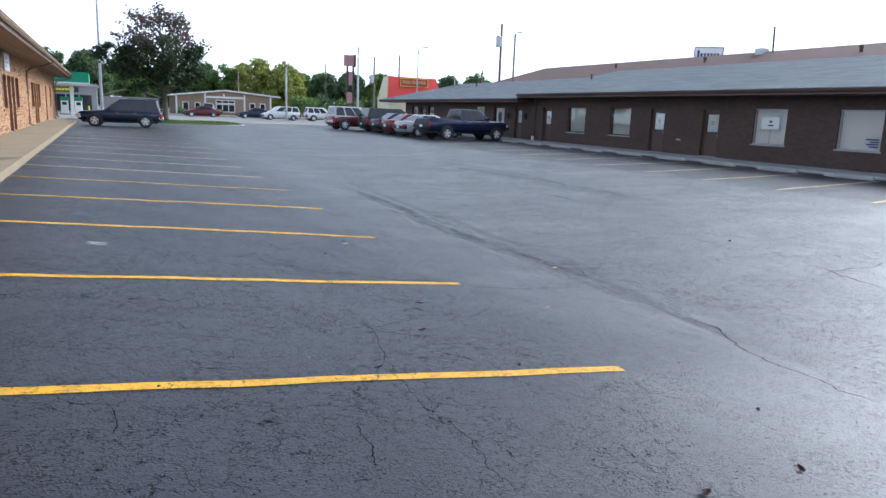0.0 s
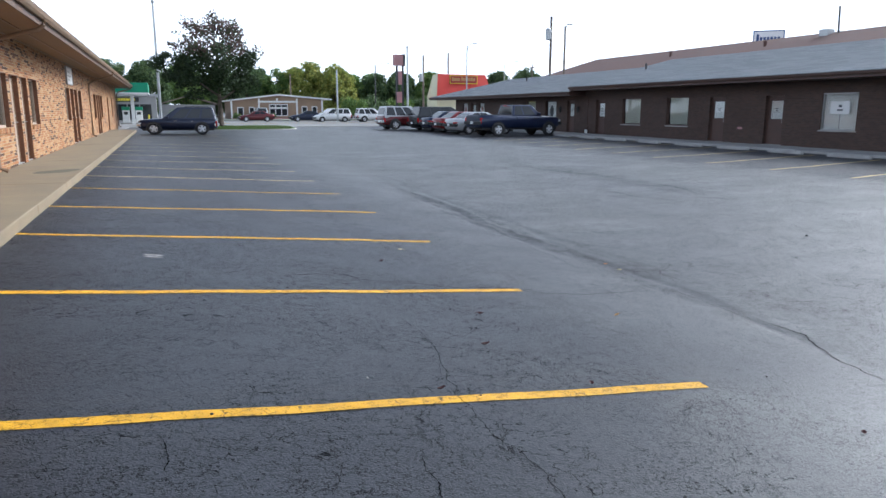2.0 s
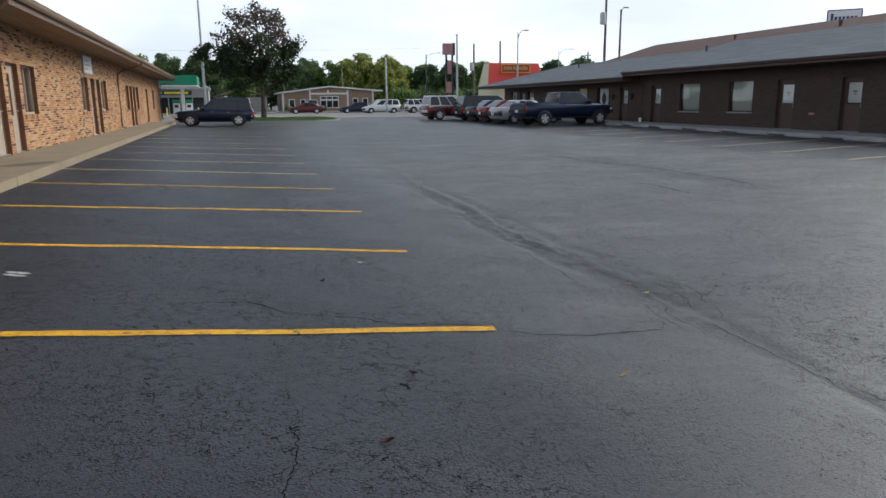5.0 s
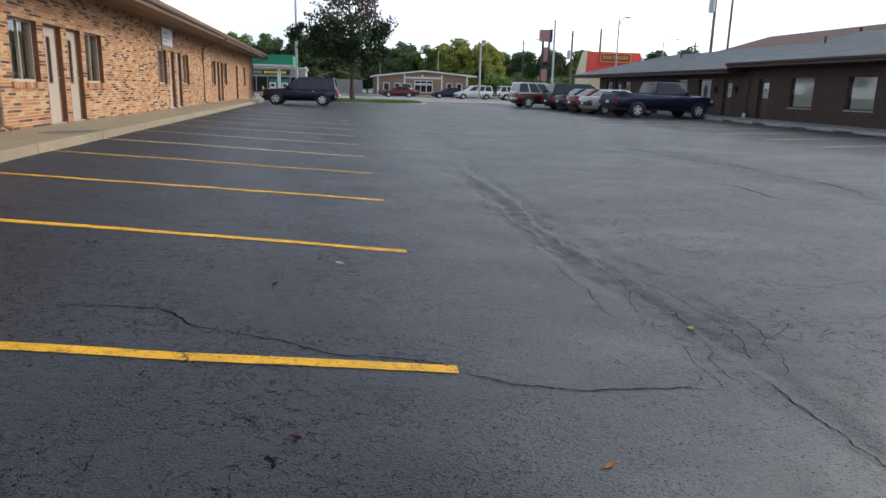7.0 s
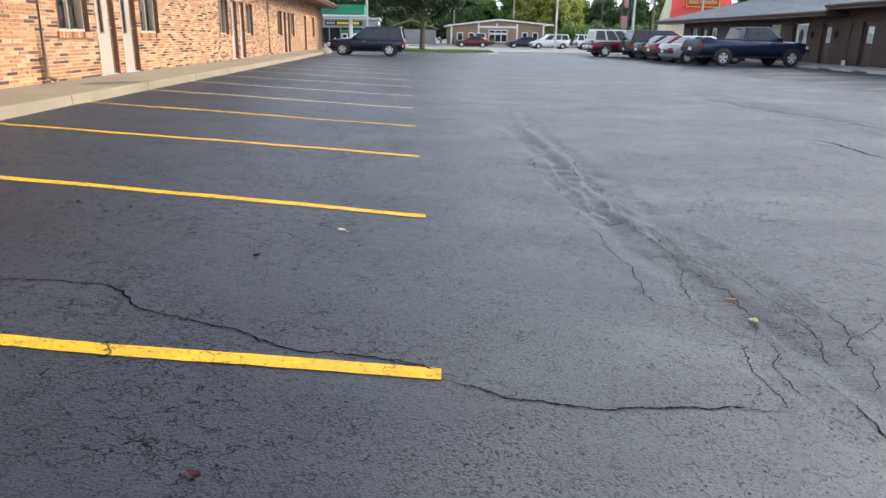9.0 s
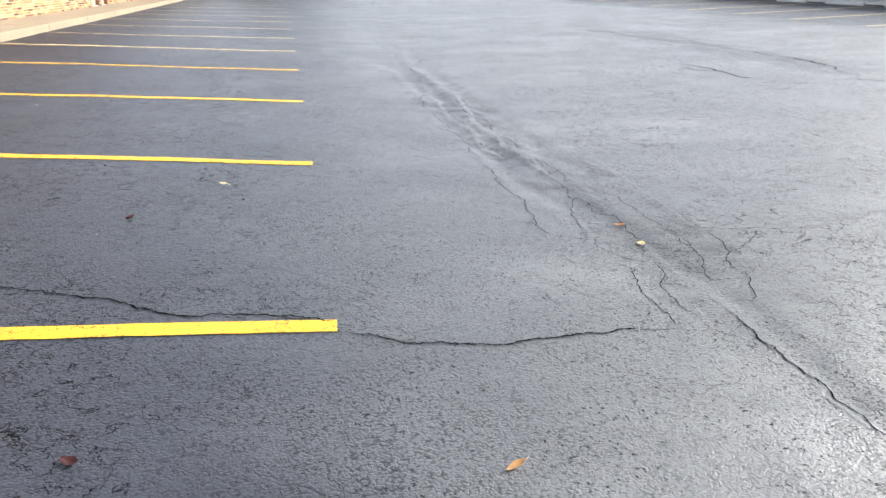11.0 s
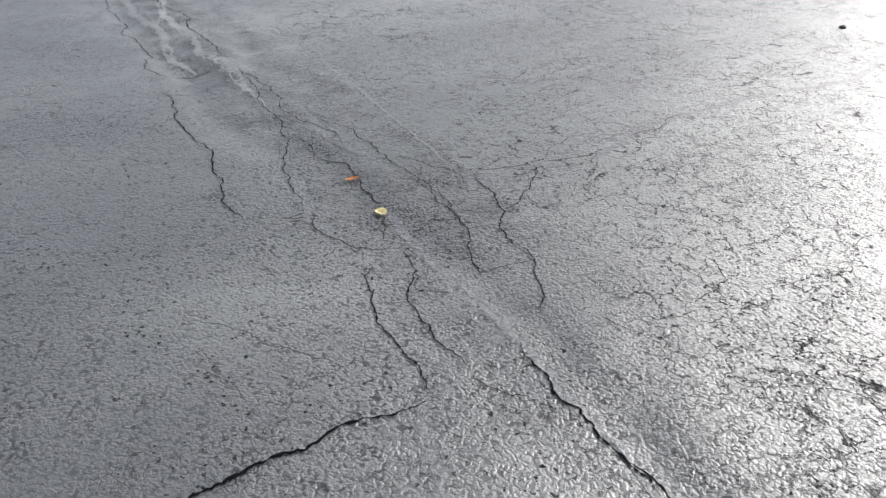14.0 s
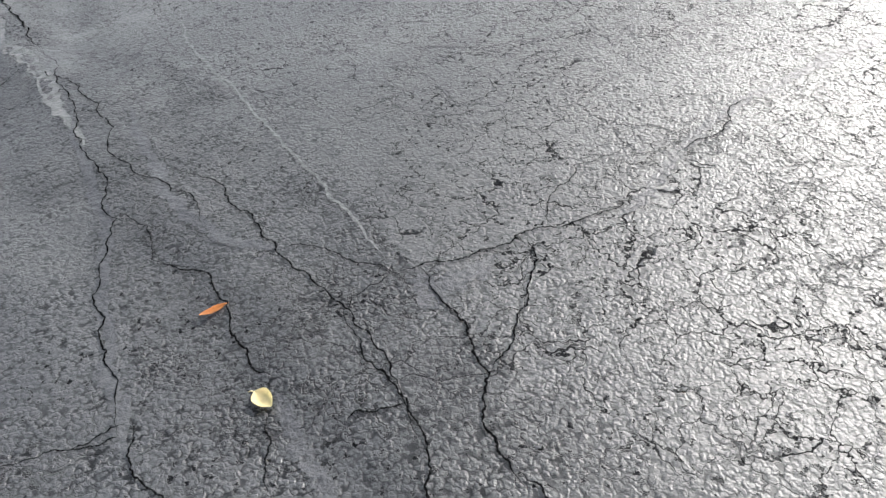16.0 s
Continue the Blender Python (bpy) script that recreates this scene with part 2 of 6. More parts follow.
def sealer_material():
    """Trowelled crack sealer: the lot's grey, but smooth and a little paler."""
    n = Nodes("sealer")
    v = n.noise(6, 5, 0.6)
    lump = n.noise(48, 4, 0.6)
    c = n.mix(n.range(v, 0.35, 0.65), (0.028, 0.029, 0.032), (0.050, 0.052, 0.054))
    c = n.mix(n.range(lump, 0.42, 0.34, 0, 0.7), c, (0.008, 0.008, 0.009))
    n.set(Base_Color=c, Roughness=0.5, Specular_IOR_Level=0.6)
    n.bump(lump, 0.9, 0.008)
    return n.m


M = {}
M["asphalt"] = asphalt_material()
M["crack"] = plain("crack", (0.004, 0.004, 0.0045), 1.0, vary=0.4, scale=20, bump=0.5, spec=0.0)
M["pale_sealer_and_glint"] = plain("pale_sealer_and_glint", (0.110, 0.113, 0.110), 0.55, spec=0.5, vary=0.3, scale=5, grain=50, bump=0.9, dist=0.008)
M["sealer"] = sealer_material()
M["line_yellow"] = line_paint("line_yellow", (0.60, 0.325, 0.008), 0.25)
M["line_pale"] = line_paint("line_pale", (0.60, 0.46, 0.21), 0.3)
M["concrete"] = plain("concrete", (0.215, 0.168, 0.105), 0.8, vary=0.2, scale=1.4, grain=70, bump=0.3)
M["concrete_grey"] = plain("concrete_grey", (0.34, 0.33, 0.31), 0.8, vary=0.22, scale=1.6, grain=70, bump=0.35)
M["stain"] = plain("stain", (0.10, 0.085, 0.06), 0.8, vary=0.35, scale=5, grain=60)
M["road"] = plain("road", (0.20, 0.195, 0.185), 0.8, vary=0.15, scale=0.4, grain=40, bump=0.2)
M["mortar"] = plain("mortar", (0.40, 0.31, 0.205), 0.9, vary=0.15, scale=5, grain=120, bump=0.4)
BRICKS = [(0.0, (0.355, 0.172, 0.070)), (0.20, (0.420, 0.236, 0.104)), (0.40, (0.320, 0.146, 0.058)), (0.54, (0.470, 0.300, 0.155)), (0.70, (0.370, 0.160, 0.060)), (0.82, (0.075, 0.038, 0.024)), (0.94, (0.150, 0.066, 0.036))]
M["brick"] = island("brick", BRICKS, 0.8)
M["brick_piece"] = island("brick_piece", BRICKS, 0.8, per_object=True)
M["white_paint"] = plain("white_paint", (0.78, 0.78, 0.76), 0.5, vary=0.06, scale=3)
M["beige_paint"] = plain("beige_paint", (0.34, 0.272, 0.208), 0.5, vary=0.08, scale=3, bump=0.08)
M["brown_paint"] = plain("brown_paint", (0.075, 0.040, 0.030), 0.5, vary=0.15, scale=4)
M["gutter_tan"] = plain("gutter_tan", (0.20, 0.13, 0.08), 0.5, vary=0.12, scale=3, bump=0.05)
M["fascia_brown"] = plain("fascia_brown", (0.11, 0.066, 0.04), 0.6, vary=0.15, scale=3)
M["soffit"] = plain("soffit", (0.22, 0.14, 0.08), 0.7, vary=0.12, scale=2)
M["roof_shingle"] = island("roof_shingle", [(0, (0.165, 0.185, 0.205)), (0.35, (0.185, 0.205, 0.225)), (0.7, (0.205, 0.222, 0.242))], 0.85, grain=40, bump=0.4, mottle=0.15)
M["roof_tan"] = plain("roof_tan", (0.24, 0.19, 0.15), 0.85, vary=0.2, scale=3, grain=30, bump=0.4)
M["jamb_brown"] = plain("jamb_brown", (0.17, 0.075, 0.038), 0.75, vary=0.25, scale=8, grain=60)
M["roof_brown"] = plain("roof_brown", (0.115, 0.060, 0.047), 0.8, vary=0.15, scale=0.7, grain=14, bump=0.3, dist=0.02)
M["metal_grey"] = plain("metal_grey", (0.42, 0.43, 0.43), 0.45, metal=0.7, vary=0.12, scale=5)
M["metal_dark"] = plain("metal_dark", (0.05, 0.05, 0.052), 0.5, metal=0.4, vary=0.15)
M["pole_wood"] = plain("pole_wood", (0.17, 0.13, 0.10), 0.85, vary=0.3, scale=2, grain=30, bump=0.4)
M["black"] = plain("black", (0.02, 0.02, 0.021), 0.6, vary=0.2)
M["bark"] = plain("bark", (0.11, 0.085, 0.065), 0.9, vary=0.35, scale=5, grain=25, bump=0.8, dist=0.03)
M["grass"] = plain("grass", (0.075, 0.125, 0.03), 0.9, vary=0.4, scale=1.2, grain=25, bump=0.8, dist=0.03)
M["blind"] = plain("blind", (0.62, 0.62, 0.52), 0.7, vary=0.05, scale=2)
M["paper"] = plain("paper", (0.80, 0.80, 0.79), 0.7, vary=0.04, scale=2, bump=0.03)
M["ink"] = plain("ink", (0.08, 0.085, 0.10), 0.7, vary=0.1)
M["tile_floor"] = plain("tile_floor", (0.22, 0.20, 0.17), 0.6)
M["plaster"] = plain("plaster", (0.42, 0.40, 0.37), 0.8)
M["tan_siding"] = plain("tan_siding", (0.30, 0.205, 0.135), 0.7, vary=0.12, scale=1)
M["grey_siding"] = plain("grey_siding", (0.30, 0.29, 0.28), 0.7, vary=0.1, scale=1)
M["red_panel"] = plain("red_panel", (0.62, 0.055, 0.035), 0.5, vary=0.08, scale=0.6, bump=0.05)
M["red_dark"] = plain("red_dark", (0.33, 0.03, 0.025), 0.5, vary=0.08)
M["cream"] = plain("cream", (0.66, 0.62, 0.42), 0.6, vary=0.06, scale=1)
M["green_panel"] = plain("green_panel", (0.008, 0.235, 0.115), 0.45, vary=0.08, scale=1, bump=0.04)
M["sign_yellow"] = plain("sign_yellow", (0.75, 0.62, 0.03), 0.5, vary=0.05)
M["sign_pink"] = plain("sign_pink", (0.40, 0.20, 0.20), 0.5, vary=0.1, scale=1)
M["sign_blue"] = plain("sign_blue", (0.03, 0.07, 0.20), 0.5, vary=0.05)
M["leaf_red"] = plain("leaf_red", (0.070, 0.018, 0.016), 0.6, vary=0.3, scale=60)
M["leaf_tan"] = plain("leaf_tan", (0.50, 0.29, 0.11), 0.6, vary=0.25, scale=60)
M["leaf_pale"] = plain("leaf_pale", (0.72, 0.64, 0.36), 0.6, vary=0.15, scale=60)
M["leaf_orange"] = plain("leaf_orange", (0.50, 0.20, 0.05), 0.6, vary=0.25, scale=60)


def brown_brick_material():
    n = Nodes("brown_brick")
    sep = n.add("ShaderNodeSeparateXYZ")
    n.link(n.pos, sep.inputs[0])
    com = n.add("ShaderNodeCombineXYZ")
    n.link(n.math("ADD", sep.outputs[0], sep.outputs[1]), com.inputs[0])
    n.link(sep.outputs[2], com.inputs[1])
    br = n.t.nodes.new("ShaderNodeTexBrick")
    for k, v in (("Scale", 1.0), ("Mortar Size", 0.006), ("Brick Width", 0.205), ("Row Height", 0.068), ("Bias", -0.1), ("Mortar Smooth", 0.3)):
        br.inputs[k].default_value = v
    br.inputs["Color1"].default_value = (0.085, 0.049, 0.036, 1)
    br.inputs["Color2"].default_value = (0.050, 0.032, 0.026, 1)
    br.inputs["Mortar"].default_value = (0.075, 0.062, 0.052, 1)
    n.link(com.outputs[0], br.inputs["Vector"])
    c = n.mix(n.range(n.noise(0.6, 4), 0.35, 0.7, 0, 0.4), br.outputs["Color"], (0.05, 0.030, 0.024))
    n.set(Base_Color=c, Roughness=0.8)
    n.bump(n.math("SUBTRACT", n.math("MULTIPLY", n.noise(60, 3), 0.3), br.outputs["Fac"]), 0.6, 0.008)
    return n.m


def glass_material(name, tint=(0.9, 0.93, 0.92), rough=0.0):
    n = Nodes(name)
    n.set(Base_Color=tint, Roughness=rough, Transmission_Weight=1.0, IOR=1.45)
    return n.m


def dark_glass_material():
    n = Nodes("dark_glass")
    n.set(Base_Color=n.mix(n.noise(1.5), (0.012, 0.014, 0.016), (0.03, 0.033, 0.036)), Roughness=0.06, Specular_IOR_Level=0.6)
    return n.m


def car_paint(name, color, metal=0.25, rough=0.32):
    n = Nodes(name)
    d = n.noise(1.4, 5)
    dust = n.noise(30, 3)
    c = n.mix(n.range(d, 0.3, 0.7, 0, 0.25), color, tuple(x * 0.75 + 0.004 for x in color))
    c = n.mix(n.range(dust, 0.5, 0.75, 0, 0.05), c, (0.25, 0.23, 0.2))
    n.set(Base_Color=c, Metallic=metal, Roughness=n.range(d, 0.3, 0.7, rough - 0.06, rough + 0.1), Coat_Weight=0.5, Coat_Roughness=0.06, Specular_IOR_Level=0.4)
    return n.m


M["brown_brick"] = brown_brick_material()
M["glass"] = glass_material("glass")
M["dark_glass"] = dark_glass_material()
M["tyre"] = plain("tyre", (0.022, 0.022, 0.023), 0.8, vary=0.2, scale=12)
M["rim"] = plain("rim", (0.72, 0.72, 0.73), 0.38, metal=0.5, vary=0.12, bump=0)
M["chrome"] = plain("chrome", (0.62, 0.62, 0.63), 0.2, metal=1.0, vary=0.08, bump=0)
M["lamp_red"] = plain("lamp_red", (0.42, 0.015, 0.015), 0.15, vary=0.1, bump=0)
M["lamp_clear"] = plain("lamp_clear", (0.62, 0.63, 0.62), 0.12, vary=0.1, bump=0)


# ---------------- mesh helpers ----------------
def mesh_of(bm, name, material, smooth=False):
    me = bpy.data.meshes.new(name)
    bm.normal_update()
    bm.to_mesh(me)
    bm.free()
    me.materials.append(M[material] if isinstance(material, str) else material)
    if smooth:
        me.polygons.foreach_set("use_smooth", [True] * len(me.polygons))
    return me


def part(name, bm, material, parent=None, label="", smooth=False):
    """Links a bmesh as one mesh object, under a thing or part where one is given."""
    ob = new(name, mesh_of(bm, name, material, smooth))
    if parent is not None:
        ob.parent = parent
    return tagged(ob, label)


def thing(name, label, category, at=None, group="", kind=""):
    ob = new(name)
    ob.matrix_world = at or Matrix()
    ob.empty_display_size = 0.2
    return tagged(ob, label, category, group, kind)


def add_box(bm, x0, x1, y0, y1, z0, z1, bevel=0.0, m=None):
    r = bmesh.ops.create_cube(bm, size=1.0, matrix=Matrix.LocRotScale(((x0 + x1) / 2, (y0 + y1) / 2, (z0 + z1) / 2), None, (abs(x1 - x0), abs(y1 - y0), abs(z1 - z0))))
    vs = r["verts"]
    if bevel:
        es = {e for v in vs for e in v.link_edges}
        vs = bmesh.ops.bevel(bm, geom=list(es), offset=bevel, segments=2, affect="EDGES", profile=0.6)["verts"]
    if m is not None:
        bmesh.ops.transform(bm, matrix=m, verts=vs)
    return bm


def box(x0, x1, y0, y1, z0, z1, bevel=0.0, m=None):
    return add_box(bmesh.new(), x0, x1, y0, y1, z0, z1, bevel, m)


def add_tube(bm, pts, radii, sides=10):
    """A tapered tube along points."""
    pts = [Vector(p) for p in pts]
    if isinstance(radii, (int, float)):
        radii = [radii] * len(pts)
    rings = []
    for i, p in enumerate(pts):
        d = (pts[min(i + 1, len(pts) - 1)] - pts[max(i - 1, 0)]).normalized()
        q = d.to_track_quat("Z", "Y")
        rings.append([bm.verts.new(p + q @ Vector((math.cos(a) * radii[i], math.sin(a) * radii[i], 0))) for a in (2 * math.pi * k / sides for k in range(sides))])
    for a, b in zip(rings, rings[1:]):
        for k in range(sides):
            bm.faces.new((a[k], a[(k + 1) % sides], b[(k + 1) % sides], b[k]))
    bm.faces.new(list(reversed(rings[0])))
    bm.faces.new(rings[-1])
    return bm


def tube(pts, radii, sides=10):
    return add_tube(bmesh.new(), pts, radii, sides)


def slab_wall(x0, x1, ys, zs, holes):
    """A wall between x0 and x1, cut at ys and zs, without the cells that lie in a hole (ya, yb, za, zb)."""
    bm = bmesh.new()
    ys = sorted({*ys, *(h[0] for h in holes), *(h[1] for h in holes)})
    zs = sorted({*zs, *(h[2] for h in holes), *(h[3] for h in holes)})

    def solid(i, j):
        if i < 0 or j < 0 or i >= len(ys) - 1 or j >= len(zs) - 1:
            return False
        yc, zc = (ys[i] + ys[i + 1]) / 2, (zs[j] + zs[j + 1]) / 2
        return not any(h[0] < yc < h[1] and h[2] < zc < h[3] for h in holes)

    def quad(*c):
        bm.faces.new([bm.verts.new(p) for p in c])

    for i in range(len(ys) - 1):
        for j in range(len(zs) - 1):
            if not solid(i, j):
                continue
            a, b, c, d = ys[i], ys[i + 1], zs[j], zs[j + 1]
            quad((x1, a, c), (x1, b, c), (x1, b, d), (x1, a, d))
            quad((x0, b, c), (x0, a, c), (x0, a, d), (x0, b, d))
            if not solid(i - 1, j):
                quad((x0, a, c), (x1, a, c), (x1, a, d), (x0, a, d))
            if not solid(i + 1, j):
                quad((x1, b, c), (x0, b, c), (x0, b, d), (x1, b, d))
            if not solid(i, j - 1):
                quad((x0, a, c), (x0, b, c), (x1, b, c), (x1, a, c))
            if not solid(i, j + 1):
                quad((x0, b, d), (x0, a, d), (x1, a, d), (x1, b, d))
    bmesh.ops.remove_doubles(bm, verts=bm.verts, dist=1e-5)
    return bm


# ---------------- the ground ----------------
def gz(x, y):
    """Height of the lot: a shallow valley along x = 1.7 that rises to both buildings."""
    base = -0.2 + 0.0097 * min(max(y, -10), 50) + 0.07 * min(max((y - 3) / 5, 0), 1)
    right = 0.12 + 0.005 * min(max(y - 15, 0), 40)
    if x < 1.7:
        u = min((1.7 - x) / 6.5, 1.05)
        z = base + (0.35 - base) * u
    else:
        v = min((x - 1.7) / 17.3, 1)
        z = base + (right - base) * v
    far = min(max((y - 52) / 8, 0), 1)
    return z * (1 - far) + 0.24 * far


def steps(parts):
    out = [parts[0][0]]
    for a, b, s in parts:
        n = max(1, round((b - a) / s))
        out += [a + (b - a) * (i + 1) / n for i in range(n)]
    return out


def ground_mesh():
    xs = steps([(-700, -60, 80), (-60, -8, 4), (-8, -3, 0.5), (-3, -0.2, 0.12), (-0.2, 4.2, 0.045), (4.2, 8, 0.16), (8, 24, 1), (24, 80, 7), (80, 700, 90)])
    ys = steps([(-300, -20, 40), (-20, -4, 2), (-4, 1, 0.16), (1, 8, 0.045), (8, 16, 0.2), (16, 60, 1), (60, 140, 8), (140, 900, 95)])
    verts, faces = [], []
    for y in ys:
        for x in xs:
            z = gz(x, y)
            if -8 < x < 22 and -6 < y < 50:
                z += 0.012 * (noise.noise((x * 0.5, y * 0.5, 3.1))) + 0.006 * noise.noise((x * 1.7, y * 1.7, 8.2))
            if 0.2 < x < 3.9 and 0.5 < y < 12:
                # the broken strip along the valley: sunken slabs, a lip along the seam
                d = x - (1.64 + 0.1 * y if y < 2.6 else 1.9 - 0.3 * min(1, (y - 2.6) / 2.9))
                rough = noise.noise((x * 6, y * 6, 1.3)) * 0.006 + noise.noise((x * 15, y * 15, 5.3)) * 0.004
                z += rough * math.exp(-(d / 0.5) ** 2)
                z -= 0.009 * math.exp(-((d - 0.02) / 0.07) ** 2)
                z += 0.003 * math.exp(-((d - 0.16) / 0.09) ** 2)
                if y > 3.4:
                    # farther along, two ruts with a rough ridge between them
                    k = min(1, (y - 3.4) / 2.2) * min(1, max(0, (12 - y) / 2))
                    w = 0.10 * noise.noise((0, y * 0.9, 4.4)) + 0.05 * noise.noise((0, y * 3.1, 2.4))
                    z += k * (0.020 * math.exp(-((d - 0.10 - w) / 0.10) ** 2) - 0.022 * math.exp(-((d + 0.14 - w) / 0.09) ** 2) - 0.012 * math.exp(-((d - 0.36 + w) / 0.10) ** 2))
                    z += k * 0.012 * noise.noise((x * 9, y * 5, 7.7)) * math.exp(-((d - 0.1) / 0.4) ** 2)
            verts.append((x, y, z))
    w = len(xs)
    for j in range(len(ys) - 1):
        for i in range(w - 1):
            a = j * w + i
            faces.append((a, a + 1, a + w + 1, a + w))
    me = bpy.data.meshes.new("ground")
    me.from_pydata(verts, [], faces)
    me.polygons.foreach_set("use_smooth", [True] * len(me.polygons))
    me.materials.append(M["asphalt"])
    return me


ground = tagged(new("ground", ground_mesh()), "cracked grey asphalt of the parking lot, sagging along its middle", "ground", kind="structure")
GROUND_TREE = BVHTree.FromPolygons([v.co.copy() for v in ground.data.vertices], [tuple(p.vertices) for p in ground.data.polygons])


def on_ground(x, y):
    """Surface height of the lot's mesh, with its small undulations."""
    place = GROUND_TREE.ray_cast(Vector((x, y, 5)), Vector((0, 0, -1)))[0]
    return place.z if place else gz(x, y)


def ribbon(bm, pts, width, lift, seed=0, ends=True, wobble=0.3, closed_width=None):
    """A strip that lies on the lot along points, with uneven edges."""
    rng = random.Random(seed)
    left, right = [], []
    n = len(pts)
    for i, p in enumerate(pts):
        a, b = pts[max(i - 1, 0)], pts[min(i + 1, n - 1)]
        d = Vector((b[0] - a[0], b[1] - a[1], 0)).normalized()
        s = Vector((-d.y, d.x, 0))
        t = min(1.0, min(i, n - 1 - i) / (0.15 * n) + 0.12) if ends else 1.0
        wl_, wr_ = (width / 2 * t * (1 + rng.uniform(-wobble, wobble)) for _ in range(2))
        for side, w_, lst in ((1, wl_, left), (-1, wr_, right)):
            q = Vector((p[0], p[1], 0)) + s * (side * w_)
            lst.append(bm.verts.new((q.x, q.y, on_ground(q.x, q.y) + lift)))
    for i in range(n - 1):
        bm.faces.new((left[i], right[i], right[i + 1], left[i + 1]))
    return bm


def wander(ctrl, amount, seed, rounds=4):
    """A jagged line through control points, split again and again."""
    rng = random.Random(seed)
    pts = [Vector(p) for p in ctrl]
    for k in range(rounds):
        out = [pts[0]]
        for a, b in zip(pts, pts[1:]):
            d = b - a
            m = (a + b) / 2 + Vector((-d.y, d.x)) * rng.uniform(-amount, amount)
            out += [m, b]
        pts = out
    return pts


# ---------------- cracks, seams, smears of sealer and one painted edge highlight ---
seeds = itertools.count(40)


def crack(ctrl, width, jag=0.14):
    """One open crack along control points."""
    k = next(seeds)
    pts = wander(ctrl, jag, k, 4 if len(ctrl) > 5 else 5)
    tagged(part("crack", ribbon(bmesh.new(), pts, width * 0.62, 0.0042, k, wobble=0.8), "crack"), "dark open crack in the asphalt", "crack", "cracks in the lot", "structure")


def smear(ctrl, width, material):
    k = next(seeds)
    pts = wander(ctrl, 0.07, k, 4)
    tagged(part("sealer_smear", ribbon(bmesh.new(), pts, width * 0.75, 0.0018, k, wobble=0.5), material), "smooth grey smear of crack sealer or painted edge highlight on asphalt", "sealer", "smears of crack sealer", "structure")


crack([(2.23, 3.62), (2.29, 3.6), (2.37, 3.56), (2.45, 3.55), (2.52, 3.52), (2.58, 3.53), (2.63, 3.51), (2.74, 3.47), (2.81, 3.45), (2.9, 3.43)], 0.007)
crack([(3.13, 3.51), (3.22, 3.52), (3.31, 3.5), (3.42, 3.56), (3.54, 3.55)], 0.005)
crack([(2.64, 3.51), (2.73, 3.6), (2.87, 3.66), (2.95, 3.64), (3.06, 3.63)], 0.004)
crack([(2.23, 3.62), (2.19, 3.7), (2.14, 3.81), (2.05, 3.88)], 0.005)
crack([(1.94, 4.43), (1.99, 4.35), (2.02, 4.28), (2.02, 4.18), (2.04, 4.08), (2.04, 4.01), (2.04, 3.9), (2.04, 3.83), (2.06, 3.75), (2.07, 3.68), (2.07, 3.63), (2.07, 3.54), (2.08, 3.42), (2.05, 3.3), (2.02, 3.17)], 0.007)
crack([(2.08, 3.59), (2.11, 3.62), (2.22, 3.62)], 0.004)
crack([(2.29, 3.6), (2.28, 3.53), (2.27, 3.47), (2.27, 3.4), (2.25, 3.32), (2.23, 3.27), (2.23, 3.23), (2.18, 3.19), (2.15, 3.15), (2.14, 3.1), (2.13, 3.04), (2.12, 2.98)], 0.008)
crack([(2.58, 3.52), (2.54, 3.43), (2.48, 3.39), (2.41, 3.33), (2.38, 3.32), (2.31, 3.26), (2.23, 3.23)], 0.006)
crack([(1.75, 4.07), (1.79, 4.02), (1.83, 3.96), (1.86, 3.9), (1.85, 3.83), (1.85, 3.76), (1.83, 3.67), (1.83, 3.6), (1.83, 3.55), (1.85, 3.52)], 0.007)
crack([(1.8, 3.44), (1.78, 3.37), (1.75, 3.33), (1.73, 3.27)], 0.005)
crack([(1.79, 5.66), (1.8, 5.37), (1.79, 5.11), (1.78, 4.96), (1.74, 4.73), (1.75, 4.57), (1.72, 4.41), (1.73, 4.3), (1.68, 4.22), (1.63, 4.11), (1.6, 3.93), (1.57, 3.86), (1.56, 3.77), (1.55, 3.65), (1.53, 3.56)], 0.006)
crack([(1.53, 3.56), (1.49, 3.56), (1.44, 3.58)], 0.005)
crack([(1.93, 3.32), (1.96, 3.32), (2.01, 3.29), (2.05, 3.27)], 0.006)
crack([(1.78, 4.96), (1.87, 4.91)], 0.004)
crack([(1.73, 4.32), (1.77, 4.25), (1.79, 4.2), (1.77, 4.11), (1.76, 4.07)], 0.004)
crack([(1.61, 3.27), (1.73, 3.23)], 0.006)
crack([(1.73, 3.23), (1.74, 3.05), (1.65, 2.95), (1.62, 2.79), (1.62, 2.65), (1.64, 2.53)], 0.008)
crack([(1.61, 3.15), (1.55, 3.03), (1.52, 2.92), (1.5, 2.77), (1.5, 2.65), (1.5, 2.57), (1.49, 2.48)], 0.008)
crack([(1.56, 3.58), (1.53, 3.47), (1.58, 3.35), (1.62, 3.19)], 0.006)
crack([(1.63, 2.51), (1.64, 2.45), (1.67, 2.4), (1.72, 2.36)], 0.006)
crack([(2.07, 3.59), (2.05, 3.33), (2.02, 3.16), (1.94, 3.01), (1.92, 2.92)], 0.007)
crack([(2.13, 2.9), (2.01, 2.92), (1.92, 2.94)], 0.005)
crack([(2.13, 3.02), (2.13, 2.9), (2.06, 2.78), (1.97, 2.65)], 0.007)
crack([(1.36, 5.19), (1.33, 4.83), (1.32, 4.44), (1.34, 4.17), (1.3, 3.89), (1.29, 3.71), (1.31, 3.62)], 0.009)
crack([(1.31, 3.62), (1.45, 3.58), (1.55, 3.58)], 0.005)
